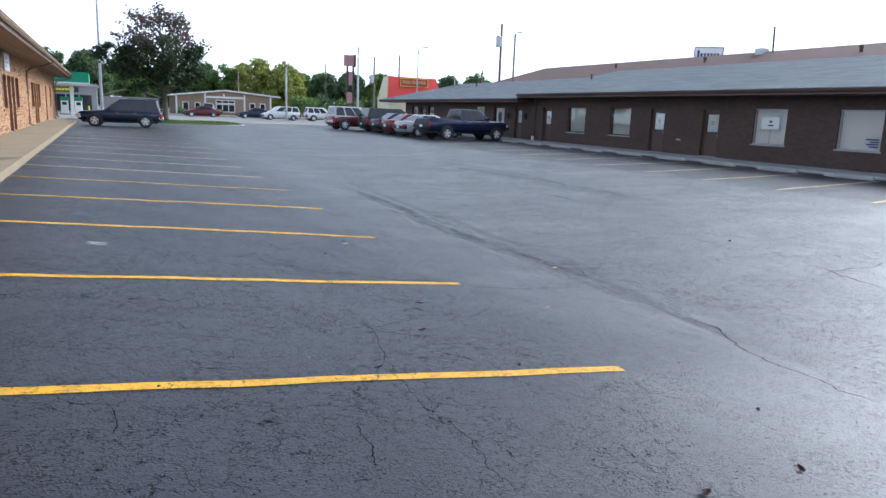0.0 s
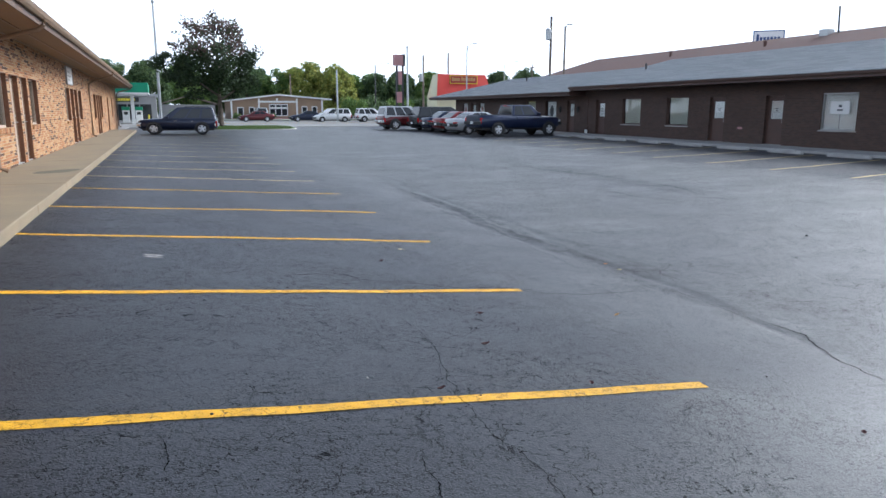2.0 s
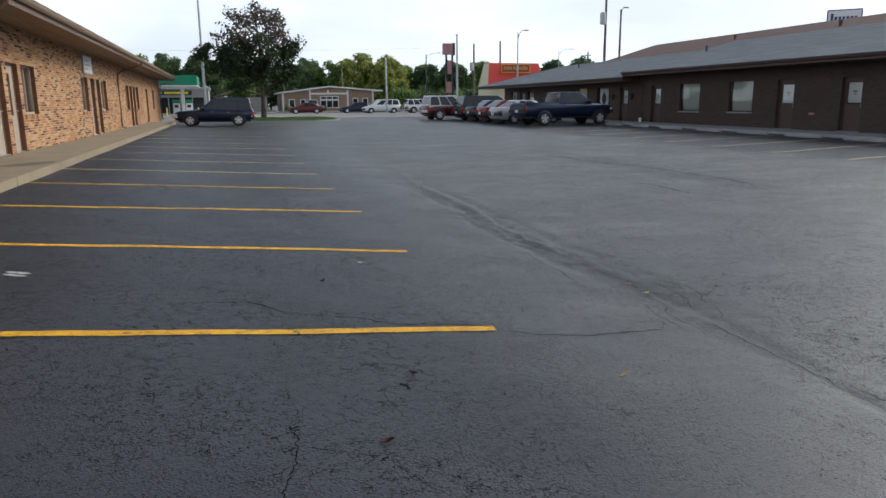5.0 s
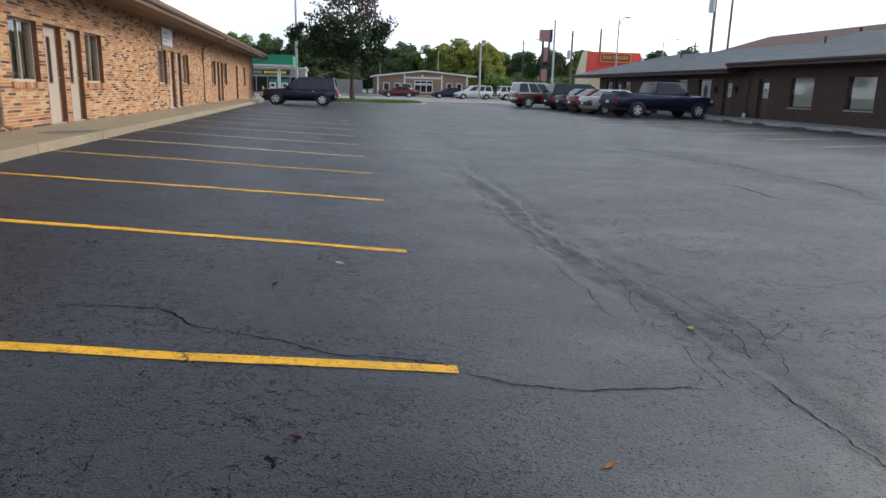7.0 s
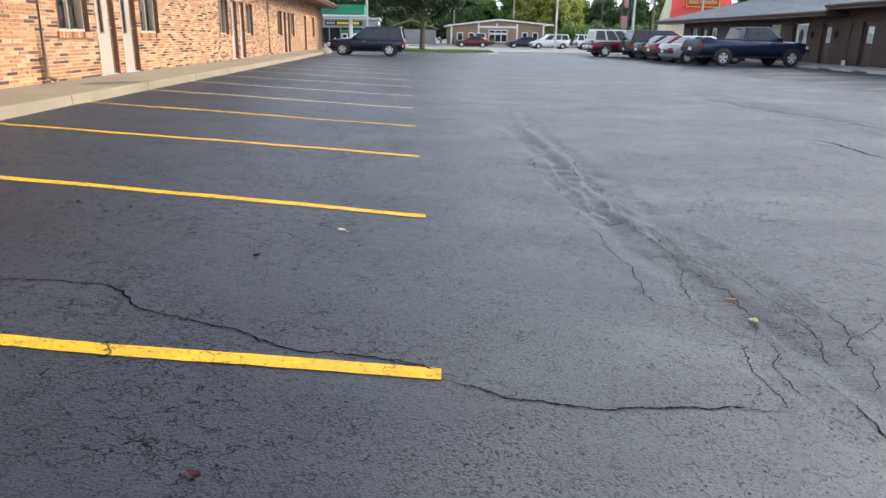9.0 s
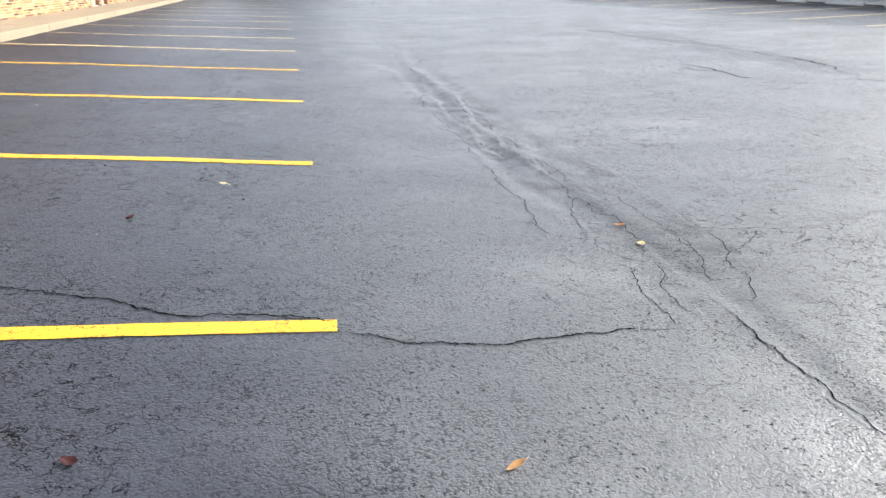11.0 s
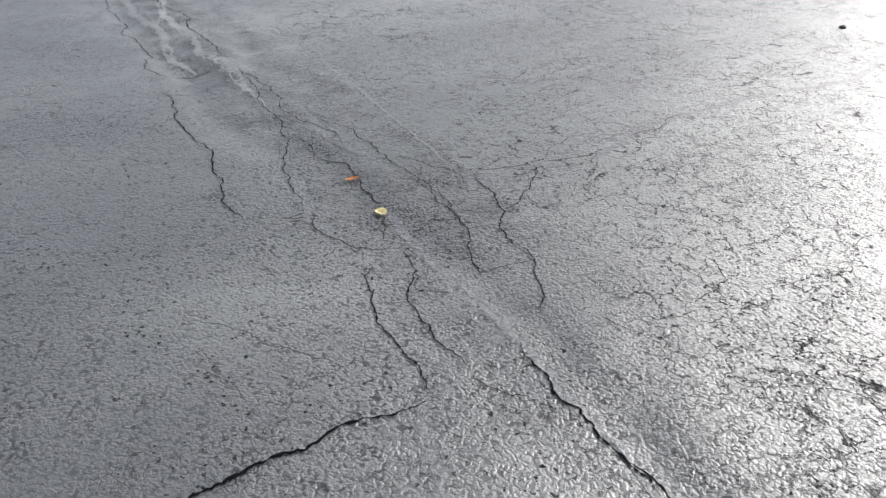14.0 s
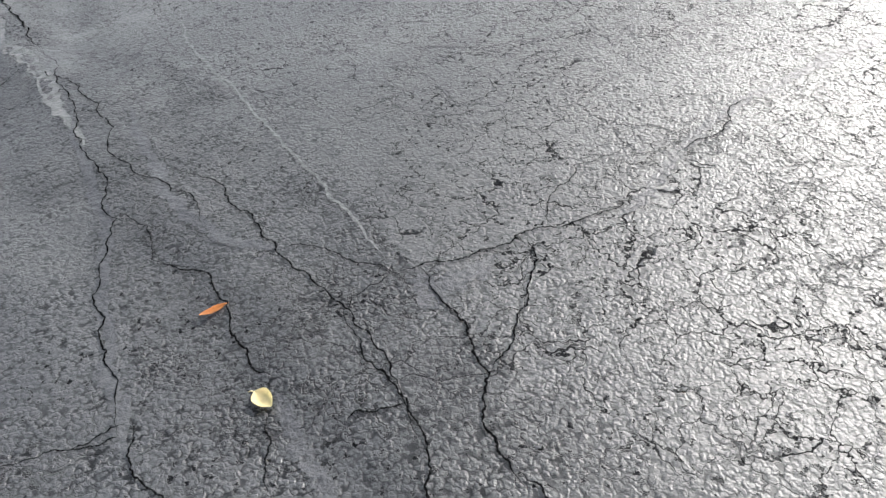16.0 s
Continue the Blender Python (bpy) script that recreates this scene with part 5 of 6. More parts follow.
# ---------------- tan office across the road ----------------
office = thing("tan_office", "low tan sided office with white trim and a shallow gable", "building")
OY = 110.5
bm = bmesh.new()
prof = [(6.7, 0.2), (6.7, 3.15), (13.8, 4.05), (21.0, 3.45), (21.0, 0.2)]
a = [bm.verts.new((x, OY, z)) for x, z in prof]
b = [bm.verts.new((x, OY + 12, z)) for x, z in prof]
bm.faces.new(a)
bm.faces.new(list(reversed(b)))
for i in range(5):
    bm.faces.new((a[i], a[(i + 1) % 5], b[(i + 1) % 5], b[i]))
bmesh.ops.recalc_face_normals(bm, faces=bm.faces)
part("wall", bm, "tan_siding", office)
for k in range(18):
    z = 0.45 + 0.16 * k
    part("siding_board", box(6.72, 20.98, OY - 0.016, OY - 0.001, z, z + 0.13), "tan_siding", office)


def bar(x0, z0, x1, z1, y0, y1, t):
    """A board along a slanting line in the facade's plane."""
    bm = bmesh.new()
    q = [(x0, z0), (x1, z1), (x1, z1 + t), (x0, z0 + t)]
    a = [bm.verts.new((x, y0, z)) for x, z in q]
    b = [bm.verts.new((x, y1, z)) for x, z in q]
    bm.faces.new(a)
    bm.faces.new(list(reversed(b)))
    for i in range(4):
        bm.faces.new((a[i], a[(i + 1) % 4], b[(i + 1) % 4], b[i]))
    bmesh.ops.recalc_face_normals(bm, faces=bm.faces)
    return bm


part("roof_edge", bar(6.2, 3.12, 13.8, 4.05, OY - 0.8, OY + 12.3, 0.2), "white_paint", office, "white roof edge")
part("roof_edge", bar(13.8, 4.05, 22.3, 3.40, OY - 0.8, OY + 12.3, 0.2), "white_paint", office)
part("trim", bar(10.9, 2.95, 16.8, 2.95, OY - 0.06, OY - 0.02, 0.28), "white_paint", office)
for x in (6.75, 10.9, 13.7, 16.8, 20.85):
    part("corner_board", box(x - 0.13, x + 0.13, OY - 0.06, OY - 0.018, 0.4 if x != 13.7 else 3.25, 3.1 if x in (6.75,) else 3.6), "white_paint", office)


def trimmed_window(x0, x1, z0, z1, cols=1):
    w = part("window", box(x0, x1, OY - 0.05, OY - 0.02, z0, z1), "white_paint", office, "white trimmed window")
    n = cols
    for i in range(n):
        a, b = x0 + 0.12 + (x1 - x0 - 0.12) * i / n, x0 + (x1 - x0 - 0.12) * (i + 1) / n
        part("pane", box(a, b, OY - 0.06, OY - 0.045, z0 + 0.12, z1 - 0.12), "dark_glass", w)


for x0, x1, z0, z1, c in ((7.6, 8.55, 0.85, 2.25, 1), (9.35, 10.2, 0.85, 2.25, 1), (12.45, 15.35, 0.85, 2.1, 3), (12.45, 15.35, 2.15, 2.7, 3), (17.55, 18.45, 0.9, 2.4, 1), (19.15, 20.05, 0.5, 2.4, 1)):
    trimmed_window(x0, x1, z0, z1, c)
part("foundation_planter", box(6.7, 21, OY - 0.6, OY - 0.1, 0.2, 0.55, 0.03), "sign_pink", office, "low reddish planter wall")

# ---------------- petrol station ----------------
canopy = thing("fuel_canopy", "green fuel station canopy on white columns", "canopy")
part("fascia", box(-17, -4.45, 76.5, 84, 3.42, 4.52, 0.03), "green_panel", canopy)
part("underside", box(-16.8, -4.65, 76.7, 83.8, 3.34, 3.415), "white_paint", canopy)
part("stripe", box(-17.02, -4.43, 76.47, 84.02, 3.42, 3.52), "white_paint", canopy)
for x in (-6.15, -9.5, -13.5):
    part("column", box(x - 0.17, x + 0.17, 79.8, 80.14, 0.26, 3.34, 0.02), "white_paint", canopy)
shop = thing("fuel_shop", "grey station shop with a dark sign band and glass front", "shop")
SY = 99.0
part("wall", box(-20, -3.9, SY, SY + 9, 0.2, 3.72), "grey_siding", shop)
part("roof_edge", box(-20.2, -3.7, SY - 0.3, SY + 9.2, 3.55, 3.85, 0.03), "metal_grey", shop)
part("sign_band", box(-11.0, -6.0, SY - 0.16, SY - 0.02, 2.82, 3.40), "black", shop, "black sign band with yellow bars")
bm = bmesh.new()
rng = random.Random(4)
x = -9.4
for k in range(9):
    w = rng.uniform(0.22, 0.34)
    add_box(bm, x, x + w, SY - 0.2, SY - 0.165, 2.96, 3.26)
    x += w + 0.06
part("sign_bars", bm, "sign_yellow", shop)
bm = bmesh.new()
for k in range(3):
    add_box(bm, -10.8 + 0.4 * k, -10.5 + 0.4 * k, SY - 0.2, SY - 0.165, 2.98, 3.24)
part("sign_bars", bm, "metal_grey", shop)
for k in range(6):
    part("shop_window", box(-13.4 + 1.5 * k, -12.05 + 1.5 * k, SY - 0.06, SY - 0.02, 0.5 if k != 3 else 0.3, 2.5), "dark_glass", shop)
for x in (-6.9, -5.6, -10.5):
    pump = thing("fuel_pump", "white and green fuel pump under the canopy", "fuel pump", pose(x, 80.8, 0.26), "fuel pumps")
    part("cabinet", box(-0.35, 0.35, -0.25, 0.25, 0.15, 1.45, 0.03), "white_paint", pump)
    part("plinth", box(-0.6, 0.6, -0.45, 0.45, 0, 0.15, 0.03), "concrete_grey", pump)
    part("head", box(-0.4, 0.4, -0.28, 0.28, 1.45, 1.85, 0.04), "green_panel", pump)
    part("screen", box(-0.2, 0.2, -0.262, -0.245, 1.0, 1.3), "black", pump)
    part("hose", tube([(0.36, 0, 1.3), (0.5, 0, 1.0), (0.46, 0, 0.5), (0.38, 0, 0.8)], 0.02, 6), "black", pump)
for x in (-4.6, -7.8):
    bol = thing("bollard", "yellow steel bollard on the forecourt", "bollard", pose(x, 79.0, 0.26), "bollards")
    part("post", tube([(0, 0, 0), (0, 0, 0.95), (0, 0, 1.0)], [0.08, 0.08, 0.05], 10), "sign_yellow", bol)
shed = thing("garage", "grey sided garage behind the station", "building")
part("wall", box(-3.2, 4.5, 113, 119, 0.2, 2.6), "grey_siding", shed)
part("roof", bar(-3.6, 2.6, 0.65, 3.9, 112.6, 119.4, 0.15), "roof_tan", shed)
part("roof", bar(0.65, 3.9, 4.9, 2.6, 112.6, 119.4, 0.15), "roof_tan", shed)

# ---------------- red cash shop, sign pylon ----------------
red = thing("red_shop", "red mansard-fronted shop with cream side walls", "shop")
RYF = 86.0
part("wall", box(31.8, 39.4, RYF + 0.6, RYF + 3.4, 0.2, 4.3), "cream", red)
bm = bmesh.new()
c = [(31.3, RYF, 3.6), (39.6, RYF, 3.6), (38.9, RYF + 1.0, 6.62), (31.8, RYF + 1.0, 6.62), (31.3, RYF + 3.8, 3.6), (39.6, RYF + 3.8, 3.6), (38.9, RYF + 2.8, 6.62), (31.8, RYF + 2.8, 6.62)]
v = [bm.verts.new(p) for p in c]
for f in ((0, 1, 2, 3), (1, 5, 6, 2), (5, 4, 7, 6), (3, 2, 6, 7), (0, 4, 5, 1)):
    bm.faces.new([v[i] for i in f])
bmesh.ops.recalc_face_normals(bm, faces=bm.faces)
part("mansard", bm, "red_panel", red)
bm = bmesh.new()
c = [(31.28, RYF + 0.1, 0.3), (31.28, RYF + 0.1, 3.7), (31.76, RYF + 1.0, 6.59), (31.76, RYF + 2.8, 6.59), (31.28, RYF + 3.7, 3.7), (31.28, RYF + 3.7, 0.3)]
a = [bm.verts.new((x, y, z)) for x, y, z in c]
b = [bm.verts.new((x + 0.3, y, z)) for x, y, z in c]
bm.faces.new(a)
bm.faces.new(list(reversed(b)))
for i in range(6):
    bm.faces.new((a[i], a[(i + 1) % 6], b[(i + 1) % 6], b[i]))
bmesh.ops.recalc_face_normals(bm, faces=bm.faces)
part("side_wall", bm, "cream", red, "cream side wall")
sg = part("sign_board", box(33.3, 37.4, RYF + 0.35, RYF + 0.6, 5.35, 6.45), "red_dark", red, "dark red sign board with yellow bars")
bm = bmesh.new()
x = 33.6
for k in range(10):
    w = rng.uniform(0.2, 0.34)
    add_box(bm, x, x + w, RYF + 0.31, RYF + 0.345, 5.72, 6.12 if k % 4 else 6.2)
    x += w + (0.07 if k != 3 else 0.2)
part("sign_bars", bm, "leaf_tan", sg)
part("sign_rim", slab_wall(0, 0.04, [-2.05, 2.05], [-0.55, 0.55], [(-1.97, 1.97, -0.47, 0.47)]), "sign_yellow", sg).matrix_world = pose(35.35, RYF + 0.345, 5.9, 0, 0, 90)

pylon = thing("sign_pylon", "tall roadside sign with pinkish panels on dark posts", "sign")
for x in (23.85, 24.6):
    part("post", box(x - 0.1, x + 0.1, 80.3, 80.5, 0.2, 8.3), "metal_dark", pylon)
part("sign_panel", box(23.45, 24.62, 80.2, 80.75, 7.15, 8.45, 0.04), "sign_pink", pylon)
part("panel_end", box(24.622, 24.9, 80.2, 80.75, 7.1, 8.5), "metal_dark", pylon)
part("lower_panel", box(23.98, 24.46, 80.22, 80.7, 4.9, 6.5, 0.03), "sign_pink", pylon)
part("lower_panel", box(23.78, 24.46, 80.22, 80.7, 2.7, 4.0, 0.03), "sign_pink", pylon)

# ---------------- poles, lamps, wires ----------------
def pole(x, y, z1, r, label, material, name="utility_pole", cross=None, can=None, ball=False, arm=None, category="pole"):
    p = thing(name, label, category, pose(x, y, 0.2), "poles along the road")
    part("shaft", tube([(0, 0, -0.1), (0, 0, z1 * 0.5), (0, 0, z1 - 0.2)], [r, r * 0.85, r * 0.65], 10), material, p)
    if cross:
        part("crossarm", box(-cross, cross, -0.06, 0.06, z1 - 0.9, z1 - 0.76), "pole_wood", p)
        for s in (-1, 0.3, 1):
            part("insulator", tube([(s * cross * 0.9, 0, z1 - 0.76), (s * cross * 0.9, 0, z1 - 0.58)], [0.04, 0.03], 6), "metal_grey", p)
    if can:
        part("transformer", tube([(-0.34, -0.1, can - 0.55), (-0.34, -0.1, can - 0.5), (-0.34, -0.1, can + 0.4), (-0.34, -0.1, can + 0.5)], [0.2, 0.26, 0.26, 0.16], 12), "metal_grey", p)
        part("bracket", box(-0.2, 0, -0.15, -0.05, can - 0.1, can), "metal_dark", p)
    if ball:
        bm = bmesh.new()
        bmesh.ops.create_uvsphere(bm, u_segments=12, v_segments=8, radius=0.14, matrix=Matrix.Translation((0, 0, z1 - 0.1)))
        part("finial", bm, "metal_grey", p, smooth=True)
    if arm:
        part("arm", tube([(0, 0, z1 - 0.9), (arm * 0.25, 0, z1 - 0.3), (arm * 0.6, 0, z1 - 0.02), (arm, 0, z1)], [0.035, 0.032, 0.03, 0.025], 8), "metal_grey", p)
        part("lamp_head", box(arm - 0.1 * math.copysign(1, arm), arm + 0.38 * math.copysign(1, arm), -0.10, 0.10, z1 - 0.06, z1 + 0.05, 0.03), "metal_grey", p)
    return p


pole(-3.35, 60.4, 10.3, 0.12, "tall pale metal flagpole with a ball top", "metal_grey", "flagpole", ball=True)
pole(31.7, 56.9, 10.5, 0.15, "dark wooden utility pole with a transformer can", "pole_wood", can=8.7)
pole(32.85, 56.25, 9.6, 0.12, "grey wooden utility pole", "pole_wood", arm=0.35)
pole(28.0, 68.4, 8.7, 0.09, "pale street lamp with a curved arm", "metal_grey", "street_lamp", arm=0.8, category="lamp")
pole(35.5, 92.4, 9.9, 0.17, "weathered wooden utility pole", "pole_wood")
pole(28.7, 84.2, 8.8, 0.16, "wooden utility pole with a small can", "pole_wood", can=5.8)
pole(28.3, 105.2, 8.9, 0.12, "dark street lamp with a long arm", "metal_dark", "street_lamp", arm=2.0, category="lamp")
pole(24.85, 79.3, 9.2, 0.15, "pale metal pole before a roadside sign", "metal_grey", "light_pole", ball=True)
pole(17.95, 87.2, 6.9, 0.14, "pale grey wooden pole beside a tan office", "metal_grey")
pole(18.0, 123, 8.0, 0.16, "distant wooden utility pole", "pole_wood")
pole(7.6, 118, 6.6, 0.12, "distant utility pole with a crossarm", "pole_wood", cross=1.1)
pole(51.2, 96.1, 9.0, 0.14, "distant pole with a short crossarm", "pole_wood", cross=0.5)
pole(47.3, 98.0, 9.2, 0.08, "distant street lamp with a long arm", "metal_grey", "street_lamp", arm=2.0, category="lamp")


def wire(a, b, sag, seed):
    w = bpy.data.curves.new("cable", "CURVE")
    w.dimensions, w.bevel_depth, w.bevel_resolution = "3D", 0.007, 1
    s = w.splines.new("POLY")
    s.points.add(16)
    for i, p in enumerate(s.points):
        t = i / 16
        p.co = (a[0] + (b[0] - a[0]) * t, a[1] + (b[1] - a[1]) * t, a[2] + (b[2] - a[2]) * t - sag * 4 * t * (1 - t), 1)
    w.materials.append(M["metal_dark"])
    tagged(new("cable", w), "thin sagging overhead power line", "cable", "overhead lines")


for k, dz in enumerate((0,)):
    wire((-40, 95, 8.6 + dz), (28.7, 84.2, 8.4 + dz), 0.6, k)
    wire((28.7, 84.2, 8.4 + dz), (35.5, 92.4, 9.2 + dz), 0.2, k)
    wire((35.5, 92.4, 9.2 + dz), (90, 84, 9.4 + dz), 0.6, k)

# ---------------- large hall behind the brown building ----------------
hall = thing("brown_roofed_hall", "large hall with a reddish-brown hip roof", "building")
part("wall", box(37, 53, -30, 75.5, 0.0, 4.3), "tan_siding", hall)
bm = bmesh.new()
c = [(36, -40, 4.35), (36, 76.5, 4.35), (54, 76.5, 4.35), (54, -40, 4.35), (45, -40, 7.7), (45, 68.9, 7.7)]
v = [bm.verts.new(p) for p in c]
for f in ((0, 4, 5, 1), (4, 3, 2, 5), (1, 5, 2), (0, 1, 2, 3), (0, 3, 4)):
    bm.faces.new([v[i] for i in f])
bmesh.ops.recalc_face_normals(bm, faces=bm.faces)
part("roof", bm, "roof_brown", hall)
for y in (28.0, 41.8, 53.4):
    part("roof_vent", tube([(43, y, 6.85), (43, y, 7.25), (43, y, 7.26), (43, y, 7.4)], [0.12, 0.12, 0.2, 0.12], 8), "roof_brown", hall)
part("stack", tube([(44.6, 36.4, 7.4), (44.6, 36.5, 9.5)], 0.07, 8), "metal_dark", hall)
part("roof_unit", box(44.2, 44.9, 37.0, 37.8, 7.3, 7.9, 0.03), "metal_grey", hall)
rsign = thing("roof_sign", "white box sign with dark bars above a roof", "sign", pose(50, 48.3, 8.4, 0, 0, -45))
part("sign_case", box(-1.35, 1.35, -0.1, 0.5, -0.95, 0.75, 0.03), "sign_blue", rsign)
part("sign_face", box(-1.25, 1.25, -0.125, -0.102, -0.85, 0.65), "paper", rsign)
bm = bmesh.new()
for k in range(7):
    add_box(bm, -1.05 + 0.3 * k, -0.83 + 0.3 * k, -0.14, -0.127, -0.35 if k not in (2, 6) else -0.5, 0.15 if k else 0.42)
part("sign_bars", bm, "sign_blue", rsign)
for q in (-0.9, 0.9):
    part("post", box(q - 0.07, q + 0.07, 0.1, 0.24, -8.3, -0.955), "metal_grey", rsign)


# ---------------- fallen leaves and grit ----------------
def fallen_leaf(x, y, length, width, turn, material, label, curl=0.25, seed=0):
    """A curled leaf with a midrib fold and a stalk."""
    rng = random.Random(seed)
    d = thing("fallen_leaf", label, "leaf", pose(x, y, on_ground(x, y) + 0.006, rng.uniform(-8, 8), rng.uniform(-8, 8), turn), "fallen leaves on the lot")
    bm = bmesh.new()
    n = 9
    rows = []
    for i in range(n + 1):
        t = i / n
        w = width / 2 * math.sin(math.pi * min(1, t * 0.97 + 0.02)) ** 0.8 * (1 + rng.uniform(-0.08, 0.08))
        zz = curl * length * (t - 0.45) ** 2
        rows.append([bm.verts.new((length * (t - 0.5), s * w, zz + abs(s) ** 2 * w * 0.55 + rng.uniform(-1, 1) * 0.0008)) for s in (-1, -0.5, 0, 0.5, 1)])
    for a, b in zip(rows, rows[1:]):
        for k in range(4):
            bm.faces.new((a[k], a[k + 1], b[k + 1], b[k]))
    bmesh.ops.solidify(bm, geom=list(bm.faces), thickness=0.0006)
    part("blade", bm, material, d, smooth=True)
    part("stalk", tube([(length * 0.45, 0, curl * length * 0.2), (length * 0.62, 0.004, 0.003), (length * 0.78, 0.012, 0.0)], [0.0014, 0.0011, 0.0008], 5), material, d)


fallen_leaf(1.81, 3.475, 0.065, 0.044, 100, "leaf_pale", "pale yellow fallen leaf in a crack", seed=1)
fallen_leaf(1.82, 3.79, 0.070, 0.020, 2, "leaf_orange", "narrow orange-brown fallen leaf on asphalt", curl=0.5, seed=2)
fallen_leaf(-0.81, 1.83, 0.062, 0.036, 150, "leaf_red", "dark red curled fallen leaf on asphalt", curl=0.8, seed=3)
fallen_leaf(0.47, 1.65, 0.073, 0.031, 20, "leaf_tan", "tan fallen leaf on asphalt", curl=0.4, seed=4)
fallen_leaf(-1.14, 1.02, 0.075, 0.038, 10, "leaf_red", "brown curled fallen leaf on asphalt", curl=0.8, seed=5)
fallen_leaf(-0.60, 4.66, 0.065, 0.028, -30, "leaf_pale", "pale dry fallen leaf on dark asphalt", curl=0.6, seed=6)
fallen_leaf(-0.09, -1.52, 0.060, 0.04, 70, "leaf_red", "dark brown fallen leaf on asphalt", curl=0.9, seed=7)
fallen_leaf(-0.84, -1.58, 0.070, 0.05, 10, "leaf_red", "dark brown fallen leaf on asphalt", curl=0.9, seed=8)
fallen_leaf(-1.79, 0.25, 0.060, 0.03, 10, "leaf_red", "dark brown fallen leaf beside a crack", curl=0.9, seed=9)
fallen_leaf(0.42, -0.82, 0.045, 0.03, 40, "leaf_red", "small dark fallen leaf on asphalt", curl=0.9, seed=10)
fallen_leaf(-0.78, 0.17, 0.050, 0.03, 80, "leaf_red", "small dark fallen leaf beside a stall line", curl=0.9, seed=11)
fallen_leaf(-1.05, 3.98, 0.060, 0.04, 50, "leaf_red", "small dark fallen leaf on sealed asphalt", curl=0.9, seed=12)


def pebble(x, y, r, material, label, seed):
    rng = random.Random(seed)
    bm = bmesh.new()
    bmesh.ops.create_icosphere(bm, subdivisions=2, radius=r)
    for v in bm.verts:
        v.co *= 1 + 0.35 * noise.noise(v.co / r * 1.3 + Vector((seed, 0, 0)))
        v.co.z *= 0.65
    ob = part("pebble", bm, material, None, smooth=True)
    ob.location = (x, y, on_ground(x, y) + r * 0.4)
    tagged(ob, label, "pebble", "pebbles and grit")


pebble(5.55, 4.07, 0.022, "black", "dark lump of asphalt lying loose", 1)
for k in range(26):
    rng = random.Random(700 + k)
    pebble(rng.uniform(-3.5, 4.5), rng.uniform(-1.5, 9), rng.uniform(0.004, 0.010), "concrete_grey" if k % 4 == 0 else "black", "loose pale pebble on asphalt" if k % 4 == 0 else "loose crumb of asphalt", 20 + k)


# ---------------- brown brick building ----------------
RX = 22.2
RB = 0.22                        # walk beside it
brown_building = thing("brown_brick_building", "long low dark brown brick office building with a grey shingle roof", "building", kind="structure")
doors_r = [(20.10, 21.12), (23.62, 24.64), (33.65, 34.6), (37.15, 38.05), (53.0, 54.1)]
windows_r = [(12.48, 14.22, "paper"), (16.54, 18.18, "paper"), (26.19, 27.87, "blind"), (30.14, 31.87, "blind"), (39.4, 41.0, "poster"), (42.38, 43.9, "blind"), (51.28, 52.51, "poster"), (54.79, 56.07, "poster")]
RY0, RY1 = -16.0, 57.6
holes_r = [(a, b, 0.05, 2.42) for a, b in doors_r] + [(a, b, 0.98, 2.48) for a, b, _ in windows_r]
part("wall", slab_wall(RX, RX + 0.28, [RY0, RY1], [-0.2, 3.3], holes_r), "brown_brick", brown_building)
part("wall", box(RX + 10, RX + 10.3, RY0, RY1, -0.2, 3.3), "brown_brick", brown_building)
part("wall", box(RX + 0.28, RX + 10, RY1 - 0.3, RY1, -0.2, 3.3), "brown_brick", brown_building)
part("wall", box(RX + 0.28, RX + 10, RY0, RY0 + 0.3, -0.2, 3.3), "brown_brick", brown_building)
part("floor", box(RX + 0.28, RX + 10, RY0 + 0.3, RY1 - 0.3, 0.1, 0.26), "tile_floor", brown_building)
part("ceiling", box(RX + 0.28, RX + 10, RY0 + 0.3, RY1 - 0.3, 2.7, 2.8), "plaster", brown_building)


def shingle_roof(name, x0, z0, xr, zr, y0, y1, hip):
    """A slope of shingle courses from the eave (x0, z0) up to the ridge, with a hip at its far end."""
    rise = math.hypot(xr - x0, zr - z0)
    n = int(rise / 0.145)
    verts, faces = [], []
    rng = random.Random(7)
    for r in range(n):
        t0, t1 = r / n, (r + 1) / n
        ya = y1 - hip * t0
        y = y0 - rng.uniform(0, 0.9)
        while y < ya:
            wdt = rng.uniform(0.7, 1.1)
            b = min(y + wdt, ya)
            a = max(y, y0)
            if b > a:
                k = len(verts)
                l = 0.016
                p = [(x0 + (xr - x0) * t, z0 + (zr - z0) * t) for t in (t0, t1)]
                verts += [(p[0][0], a, p[0][1] + l), (p[0][0], b, p[0][1] + l), (p[1][0], b, p[1][1] + 0.004), (p[1][0], a, p[1][1] + 0.004), (p[0][0], a, p[0][1] - 0.01), (p[0][0], b, p[0][1] - 0.01)]
                faces += [(k, k + 3, k + 2, k + 1), (k + 4, k, k + 1, k + 5)]
            y += wdt + 0.004
    me = bpy.data.meshes.new(name)
    me.from_pydata(verts, [], faces)
    me.materials.append(M["roof_shingle"])
    ob = new(name, me)
    return tagged(ob, "weathered grey asphalt shingle courses", kind="stuff")


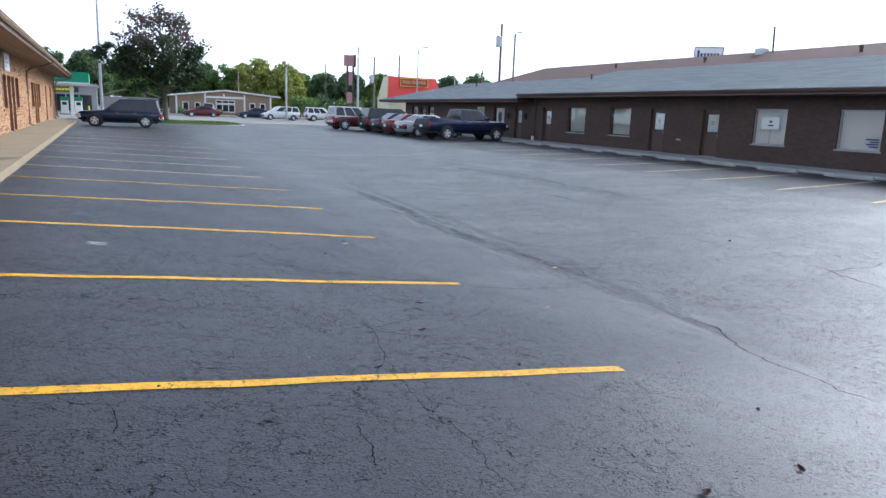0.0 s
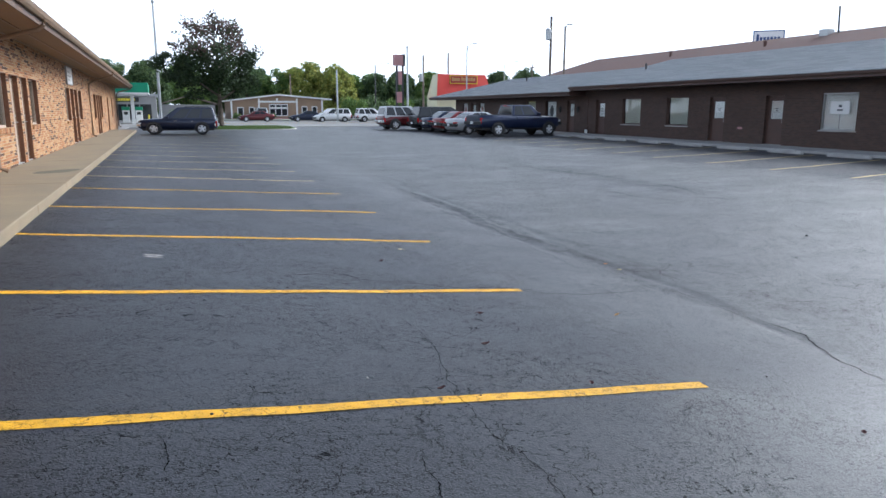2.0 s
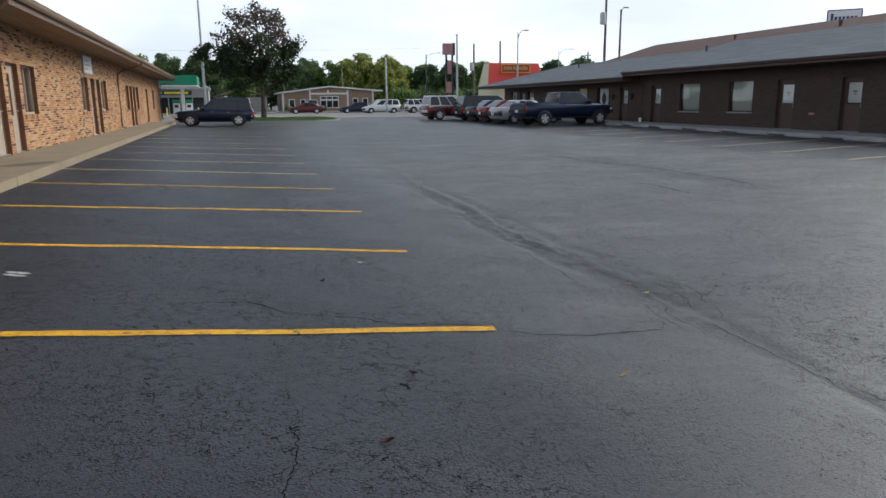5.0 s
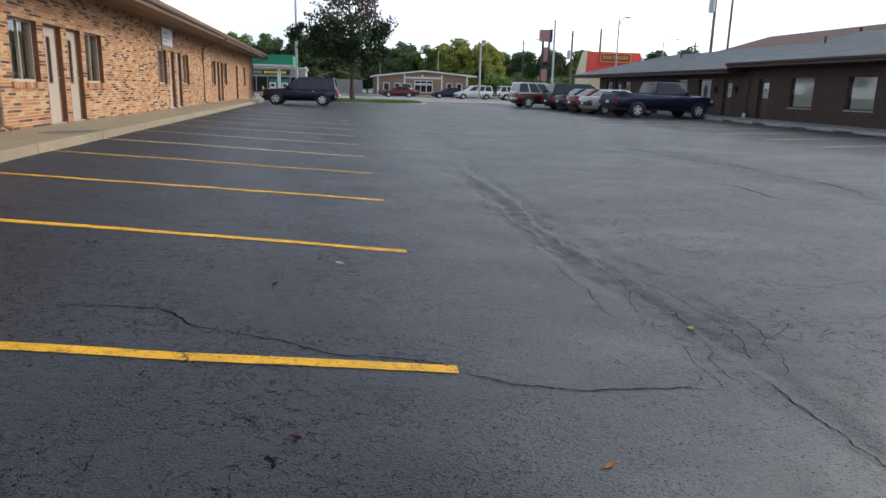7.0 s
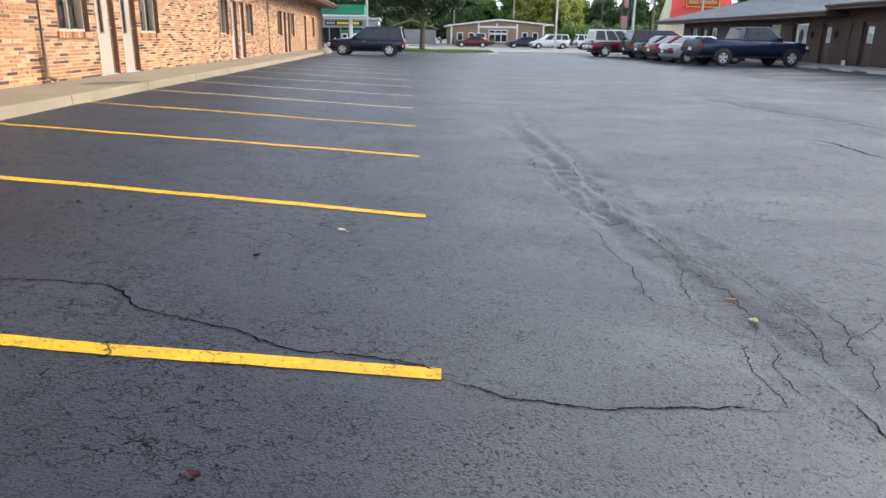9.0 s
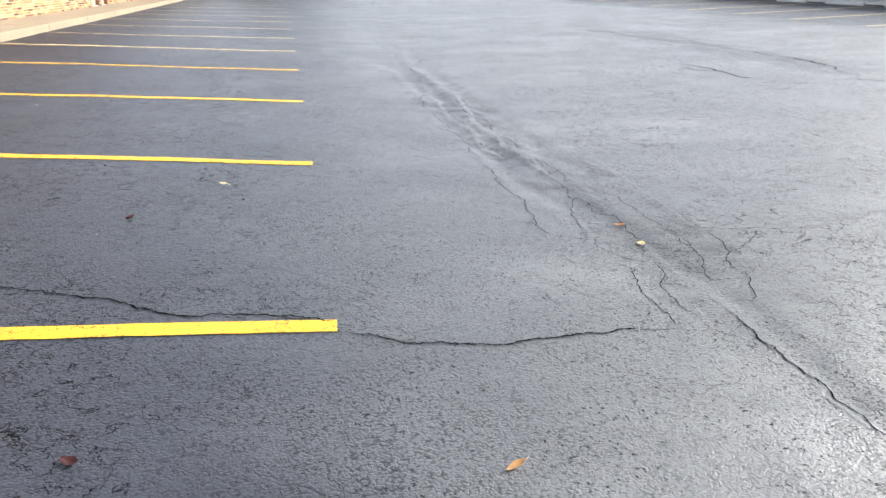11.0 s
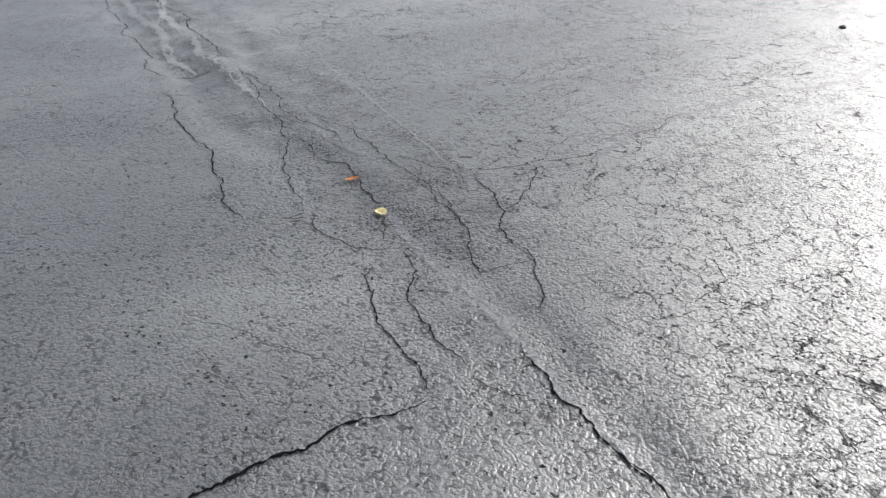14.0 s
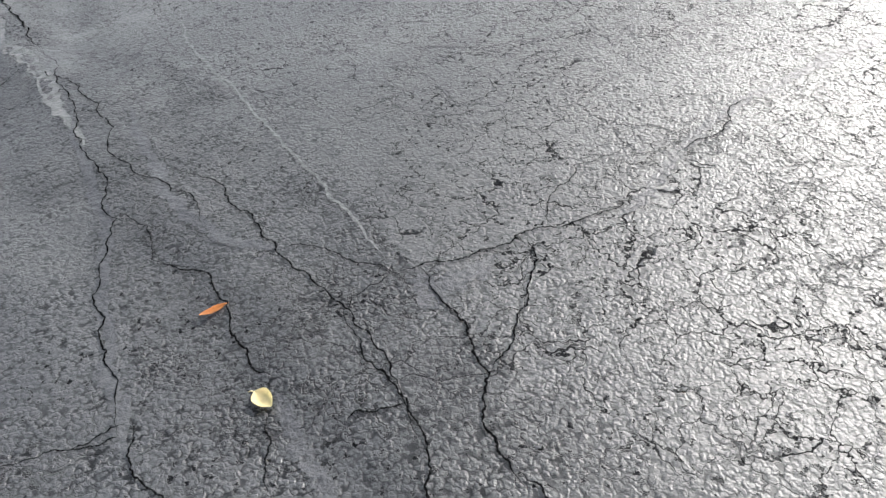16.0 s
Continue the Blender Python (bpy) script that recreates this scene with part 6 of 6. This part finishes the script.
RE = 21.0
for y0, y1, ze, zr, hip in ((RY0 - 1, 35.9, 3.24, 4.95, 2.2), (35.9, 61.3, 2.96, 4.62, 5.5)):
    ob = shingle_roof("shingle_courses", RE - 0.03, ze, 27.1, zr, y0, y1, hip)
    ob.parent = brown_building
    bm = bmesh.new()
    c = [(RE, y0, ze - 0.02), (RE, y1, ze - 0.02), (27.1, y1 - hip, zr - 0.02), (27.1, y0, zr - 0.02), (33.2, y1, ze - 0.02), (33.2, y0, ze - 0.02)]
    v = [bm.verts.new(p) for p in c] + [bm.verts.new((p[0], p[1], p[2] - 0.1)) for p in c]
    for f in ((0, 3, 2, 1), (3, 5, 4, 2), (1, 2, 4), (6, 7, 8, 9), (9, 8, 10, 11), (7, 10, 8), (0, 1, 7, 6), (1, 4, 10, 7), (4, 5, 11, 10), (5, 3, 9, 11), (3, 0, 6, 9)):
        bm.faces.new([v[i] for i in f])
    part("roof", bm, "roof_shingle", brown_building)
    part("fascia", box(RE - 0.02, RE + 0.02, y0, y1, ze - 0.24, ze - 0.03), "brown_paint", brown_building, "dark brown fascia board")
    part("gutter", prism([(RE - 0.023, ze - 0.03), (RE - 0.023, ze - 0.14), (RE - 0.08, ze - 0.15), (RE - 0.12, ze - 0.10), (RE - 0.13, ze - 0.03), (RE - 0.115, ze - 0.03), (RE - 0.10, ze - 0.10), (RE - 0.07, ze - 0.135), (RE - 0.035, ze - 0.13), (RE - 0.035, ze - 0.03)], y0, y1), "brown_paint", brown_building)
    part("soffit", box(RE + 0.02, RX + 0.2, y0, y1, ze - 0.24, ze - 0.2), "brown_paint", brown_building)
part("wall", box(RE + 0.02, RX + 6, 35.86, 35.9, 2.7, 3.3), "brown_paint", brown_building)
downspout(brown_building, RE - 0.07, RX, 35.45, 3.1, RB + 0.15, "brown_paint", -1)
for x, y in ((24.6, 33), (25.5, 50)):
    z = 3.24 + (x - RE) * 0.28 if y < 35.9 else 2.96 + (x - RE) * 0.272
    part("roof_vent", tube([(x, y, z - 0.1), (x, y, z + 0.35)], 0.06, 8), "metal_dark", brown_building)


def brown_door(y0, y1, notice):
    d = thing("door_2", "dark brown door with a tall pane and a pale notice behind the glass", "door", pose(RX, (y0 + y1) / 2, RB), "brown doors of the brown building", "structure")
    w, h = (y1 - y0) / 2, 2.2
    bm = bmesh.new()
    for s in (-1, 1):
        add_box(bm, 0.12, 0.20, s * w, s * (w - 0.05), 0, h, 0.004)
    add_box(bm, 0.12, 0.20, -w + 0.05, w - 0.05, h - 0.05, h, 0.004)
    part("frame", bm, "brown_paint", d)
    i = w - 0.055
    part("leaf", slab_wall(0.14, 0.185, [-i, i], [0.06, h - 0.055], [(-i + 0.11, i - 0.13, 1.16, h - 0.2)]), "brown_paint", d)
    part("pane", box(0.158, 0.164, -i + 0.11, i - 0.13, 1.16, h - 0.2), "glass", d).visible_shadow = False
    part("notice", box(0.168, 0.172, -i + 0.13, i - 0.15, 1.18, h - 0.22), "paper", d, "pale paper notice with dark bars")
    bm = bmesh.new()
    for k in range(2):
        add_box(bm, 0.1655, 0.167, -0.10 + 0.03 * k, 0.10 - 0.05 * k, 1.62 - 0.1 * k, 1.66 - 0.1 * k)
    part("lettering", bm, "ink", d)
    part("handle", tube([(0.14, -i + 0.06, 1.0), (0.08, -i + 0.06, 1.0), (0.08, -i + 0.06, 1.2), (0.14, -i + 0.06, 1.2)], 0.012, 8), "metal_grey", d)
    part("door_step", box(-0.06, 0.14, -w - 0.02, w + 0.02, -0.2, 0.06, 0.01), "concrete_grey", d, "pale concrete door step")
    return d


def brown_window(y0, y1, fill):
    label = {"paper": "shop window covered inside with white paper", "blind": "window with pale drawn blinds", "poster": "shop window with posters on the glass"}[fill]
    d = thing("window_2", label, "window", pose(RX, (y0 + y1) / 2, 0.98), "windows of the brown building", "structure")
    w, h = (y1 - y0) / 2, 1.5
    part("window_frame", slab_wall(0.06, 0.14, [-w, w], [0, h], [(-w + 0.05, w - 0.05, 0.05, h - 0.05)]), "brown_paint" if fill != "paper" else "metal_grey", d)
    part("pane", box(0.097, 0.103, -w + 0.05, w - 0.05, 0.05, h - 0.05), "glass", d).visible_shadow = False
    part("window_sill", box(-0.04, 0.10, -w - 0.05, w + 0.05, -0.06, -0.003, 0.008), "concrete_grey", d)
    if fill == "blind":
        bm = bmesh.new()
        n = 34
        for k in range(n):
            add_box(bm, -0.001, 0.001, -w + 0.06, w - 0.06, -0.022, 0.022, m=pose(0.22, 0, 0.06 + (h - 0.12) * (k + 0.5) / n, 0, 25, 0))
        part("venetian_blind", bm, "blind", d, "pale drawn venetian blind")
    elif fill == "paper":
        part("paper_cover", box(0.16, 0.166, -w + 0.04, w - 0.04, 0.03, h - 0.03), "paper", d, "white paper cover")
    else:
        part("poster", box(0.11, 0.114, -w + 0.25, w - 0.25, 0.15, h - 0.12), "paper", d, "pale poster with a dark blot")
        bm = bmesh.new()
        bmesh.ops.create_uvsphere(bm, u_segments=14, v_segments=8, radius=0.5, matrix=Matrix.LocRotScale((0.1085, 0.02, h * 0.5), None, (0.002, 0.5, 0.8)))
        part("print", bm, "sign_pink" if y0 > 45 else "ink", d)
    return d


for a, b in doors_r:
    brown_door(a, b, True)
made = [brown_window(a, b, f) for a, b, f in windows_r]
# the two papered windows carry a notice and some writing
n1 = part("notice", box(0.082, 0.09, -0.42, 0.46, 0.66, 1.16), "paper", made[1], "white notice board with dark bars")
bm = bmesh.new()
add_box(bm, 0.078, 0.081, -0.12, 0.14, 0.78, 0.84)
add_box(bm, 0.078, 0.081, -0.06, 0.08, 0.92, 1.02)
add_box(bm, 0.078, 0.081, -0.02, 0.0, 0.06, 0.64)
part("lettering", bm, "ink", made[1])
bm = bmesh.new()
for k, wd in enumerate((0.5, 0.3, 0.46, 0.34)):
    add_box(bm, 0.09, 0.094, -0.72, -0.72 + wd, 0.40 - 0.09 * k, 0.45 - 0.09 * k)
part("lettering", bm, "sign_blue", made[0])
slot = thing("mail_slot", "rusty mail slot plate in dark brown brick", "mail slot", pose(RX, 22.54, 0.95))
part("plate", slab_wall(-0.018, 0.0, [-0.2, 0.2], [-0.08, 0.08], [(-0.15, 0.15, -0.04, 0.05)]), "brown_paint", slot)
part("flap", box(-0.012, -0.002, -0.15, 0.15, -0.04, 0.05), "sign_pink", slot)
for y in (36.5, 38.7):
    lamp = thing("wall_lamp", "black lantern lamp on a dark brick wall", "lamp", pose(RX, y, 1.85), "wall lanterns")
    part("bracket", tube([(0, 0, 0.1), (-0.12, 0, 0.2), (-0.15, 0, 0.16)], 0.015, 8), "black", lamp)
    part("lantern", tube([(-0.15, 0, -0.22), (-0.15, 0, -0.16), (-0.15, 0, 0.1), (-0.15, 0, 0.17)], [0.05, 0.08, 0.11, 0.02], 6), "black", lamp)
can = thing("ash_can", "small white can on the walk", "can", pose(21.9, 35.2, 0.3))
part("can_body", tube([(0, 0, 0), (0, 0, 0.26), (0, 0, 0.27)], [0.08, 0.095, 0.1], 12), "white_paint", can)


def right_walk(y):
    return 0.22 + 0.005 * min(max(y - 15, 0), 40)


walk2 = thing("pavement_2", "grey concrete walk along the brown building", "pavement", kind="structure")
for i in range(38):
    a, b = RY0 + 1.95 * i, RY0 + 1.95 * (i + 1)
    z = right_walk((a + b) / 2)
    part("slab", box(20.1, RX + 0.02, a + 0.004, b - 0.004, z - 0.5, z, 0.015), "concrete_grey", walk2)


def wheel_stop(y, seed):
    """A long low concrete stop with a chamfered top and two pin holes."""
    rng = random.Random(seed)
    x = 19.2 + rng.uniform(-0.06, 0.06)
    d = thing("wheel_stop", "worn pale concrete wheel stop at the head of a stall", "wheel stop", pose(x, y, gz(x, y), 0, 0, rng.uniform(-3, 3)), "concrete wheel stops")
    bm = bmesh.new()
    prof = [(-0.09, 0), (0.09, 0), (0.085, 0.06), (0.05, 0.12), (-0.05, 0.12), (-0.085, 0.06)]
    rings = []
    for yy, s in ((-0.84, 0.75), (-0.78, 1), (-0.3, 1), (0.3, 1), (0.78, 1), (0.84, 0.75)):
        rings.append([bm.verts.new((px * s + rng.uniform(-0.004, 0.004), yy, pz * (0.5 + s / 2) + rng.uniform(-0.004, 0.004) * (pz > 0))) for px, pz in prof])
    for a, b in zip(rings, rings[1:]):
        for k in range(6):
            bm.faces.new((a[k], a[(k + 1) % 6], b[(k + 1) % 6], b[k]))
    bm.faces.new(list(reversed(rings[0])))
    bm.faces.new(rings[-1])
    bmesh.ops.recalc_face_normals(bm, faces=bm.faces)
    part("stop_block", bm, "concrete_grey", d)
    for s in (-0.5, 0.5):
        part("pin", tube([(0, s, 0.11), (0, s, 0.13)], 0.018, 8), "metal_dark", d)


for k in range(11):
    wheel_stop(6.0 + 2.76 * k, k)

# ---------------- bricks of the tan building ----------------
BR_NEAR = (9.0, 13.2, 0.72, 2.3)       # stretch whose bricks stand singly
unit_v, unit_f = [], []
brick_shell(unit_v, unit_f, 0, 0.295, 0, 0.0520, 0.0, 0.0)
unit = bpy.data.meshes.new("brick")
unit.from_pydata(unit_v, [], unit_f)
unit.materials.append(M["brick_piece"])
verts, faces = [], []
singles = 0
for s, e, z0, z1, out in brick_rows(4.5, Y1, 0.43, 3.345, HOLES_L, 3):
    if singles < 300 and BR_NEAR[0] < s and e < BR_NEAR[1] and BR_NEAR[2] < z0 < BR_NEAR[3] and abs(e - s - 0.295) < 0.002:
        b = new("brick", unit)
        b.parent = tan_building
        b.location = (WX + out, s, z0)
        singles += 1
    else:
        brick_shell(verts, faces, s, e, z0, z1, out)
me = bpy.data.meshes.new("brick_courses")
me.from_pydata(verts, [], faces)
me.materials.append(M["brick"])
bricks = tagged(new("brick_courses", me), "buff and brown brick courses in running bond", kind="stuff")
bricks.parent = tan_building
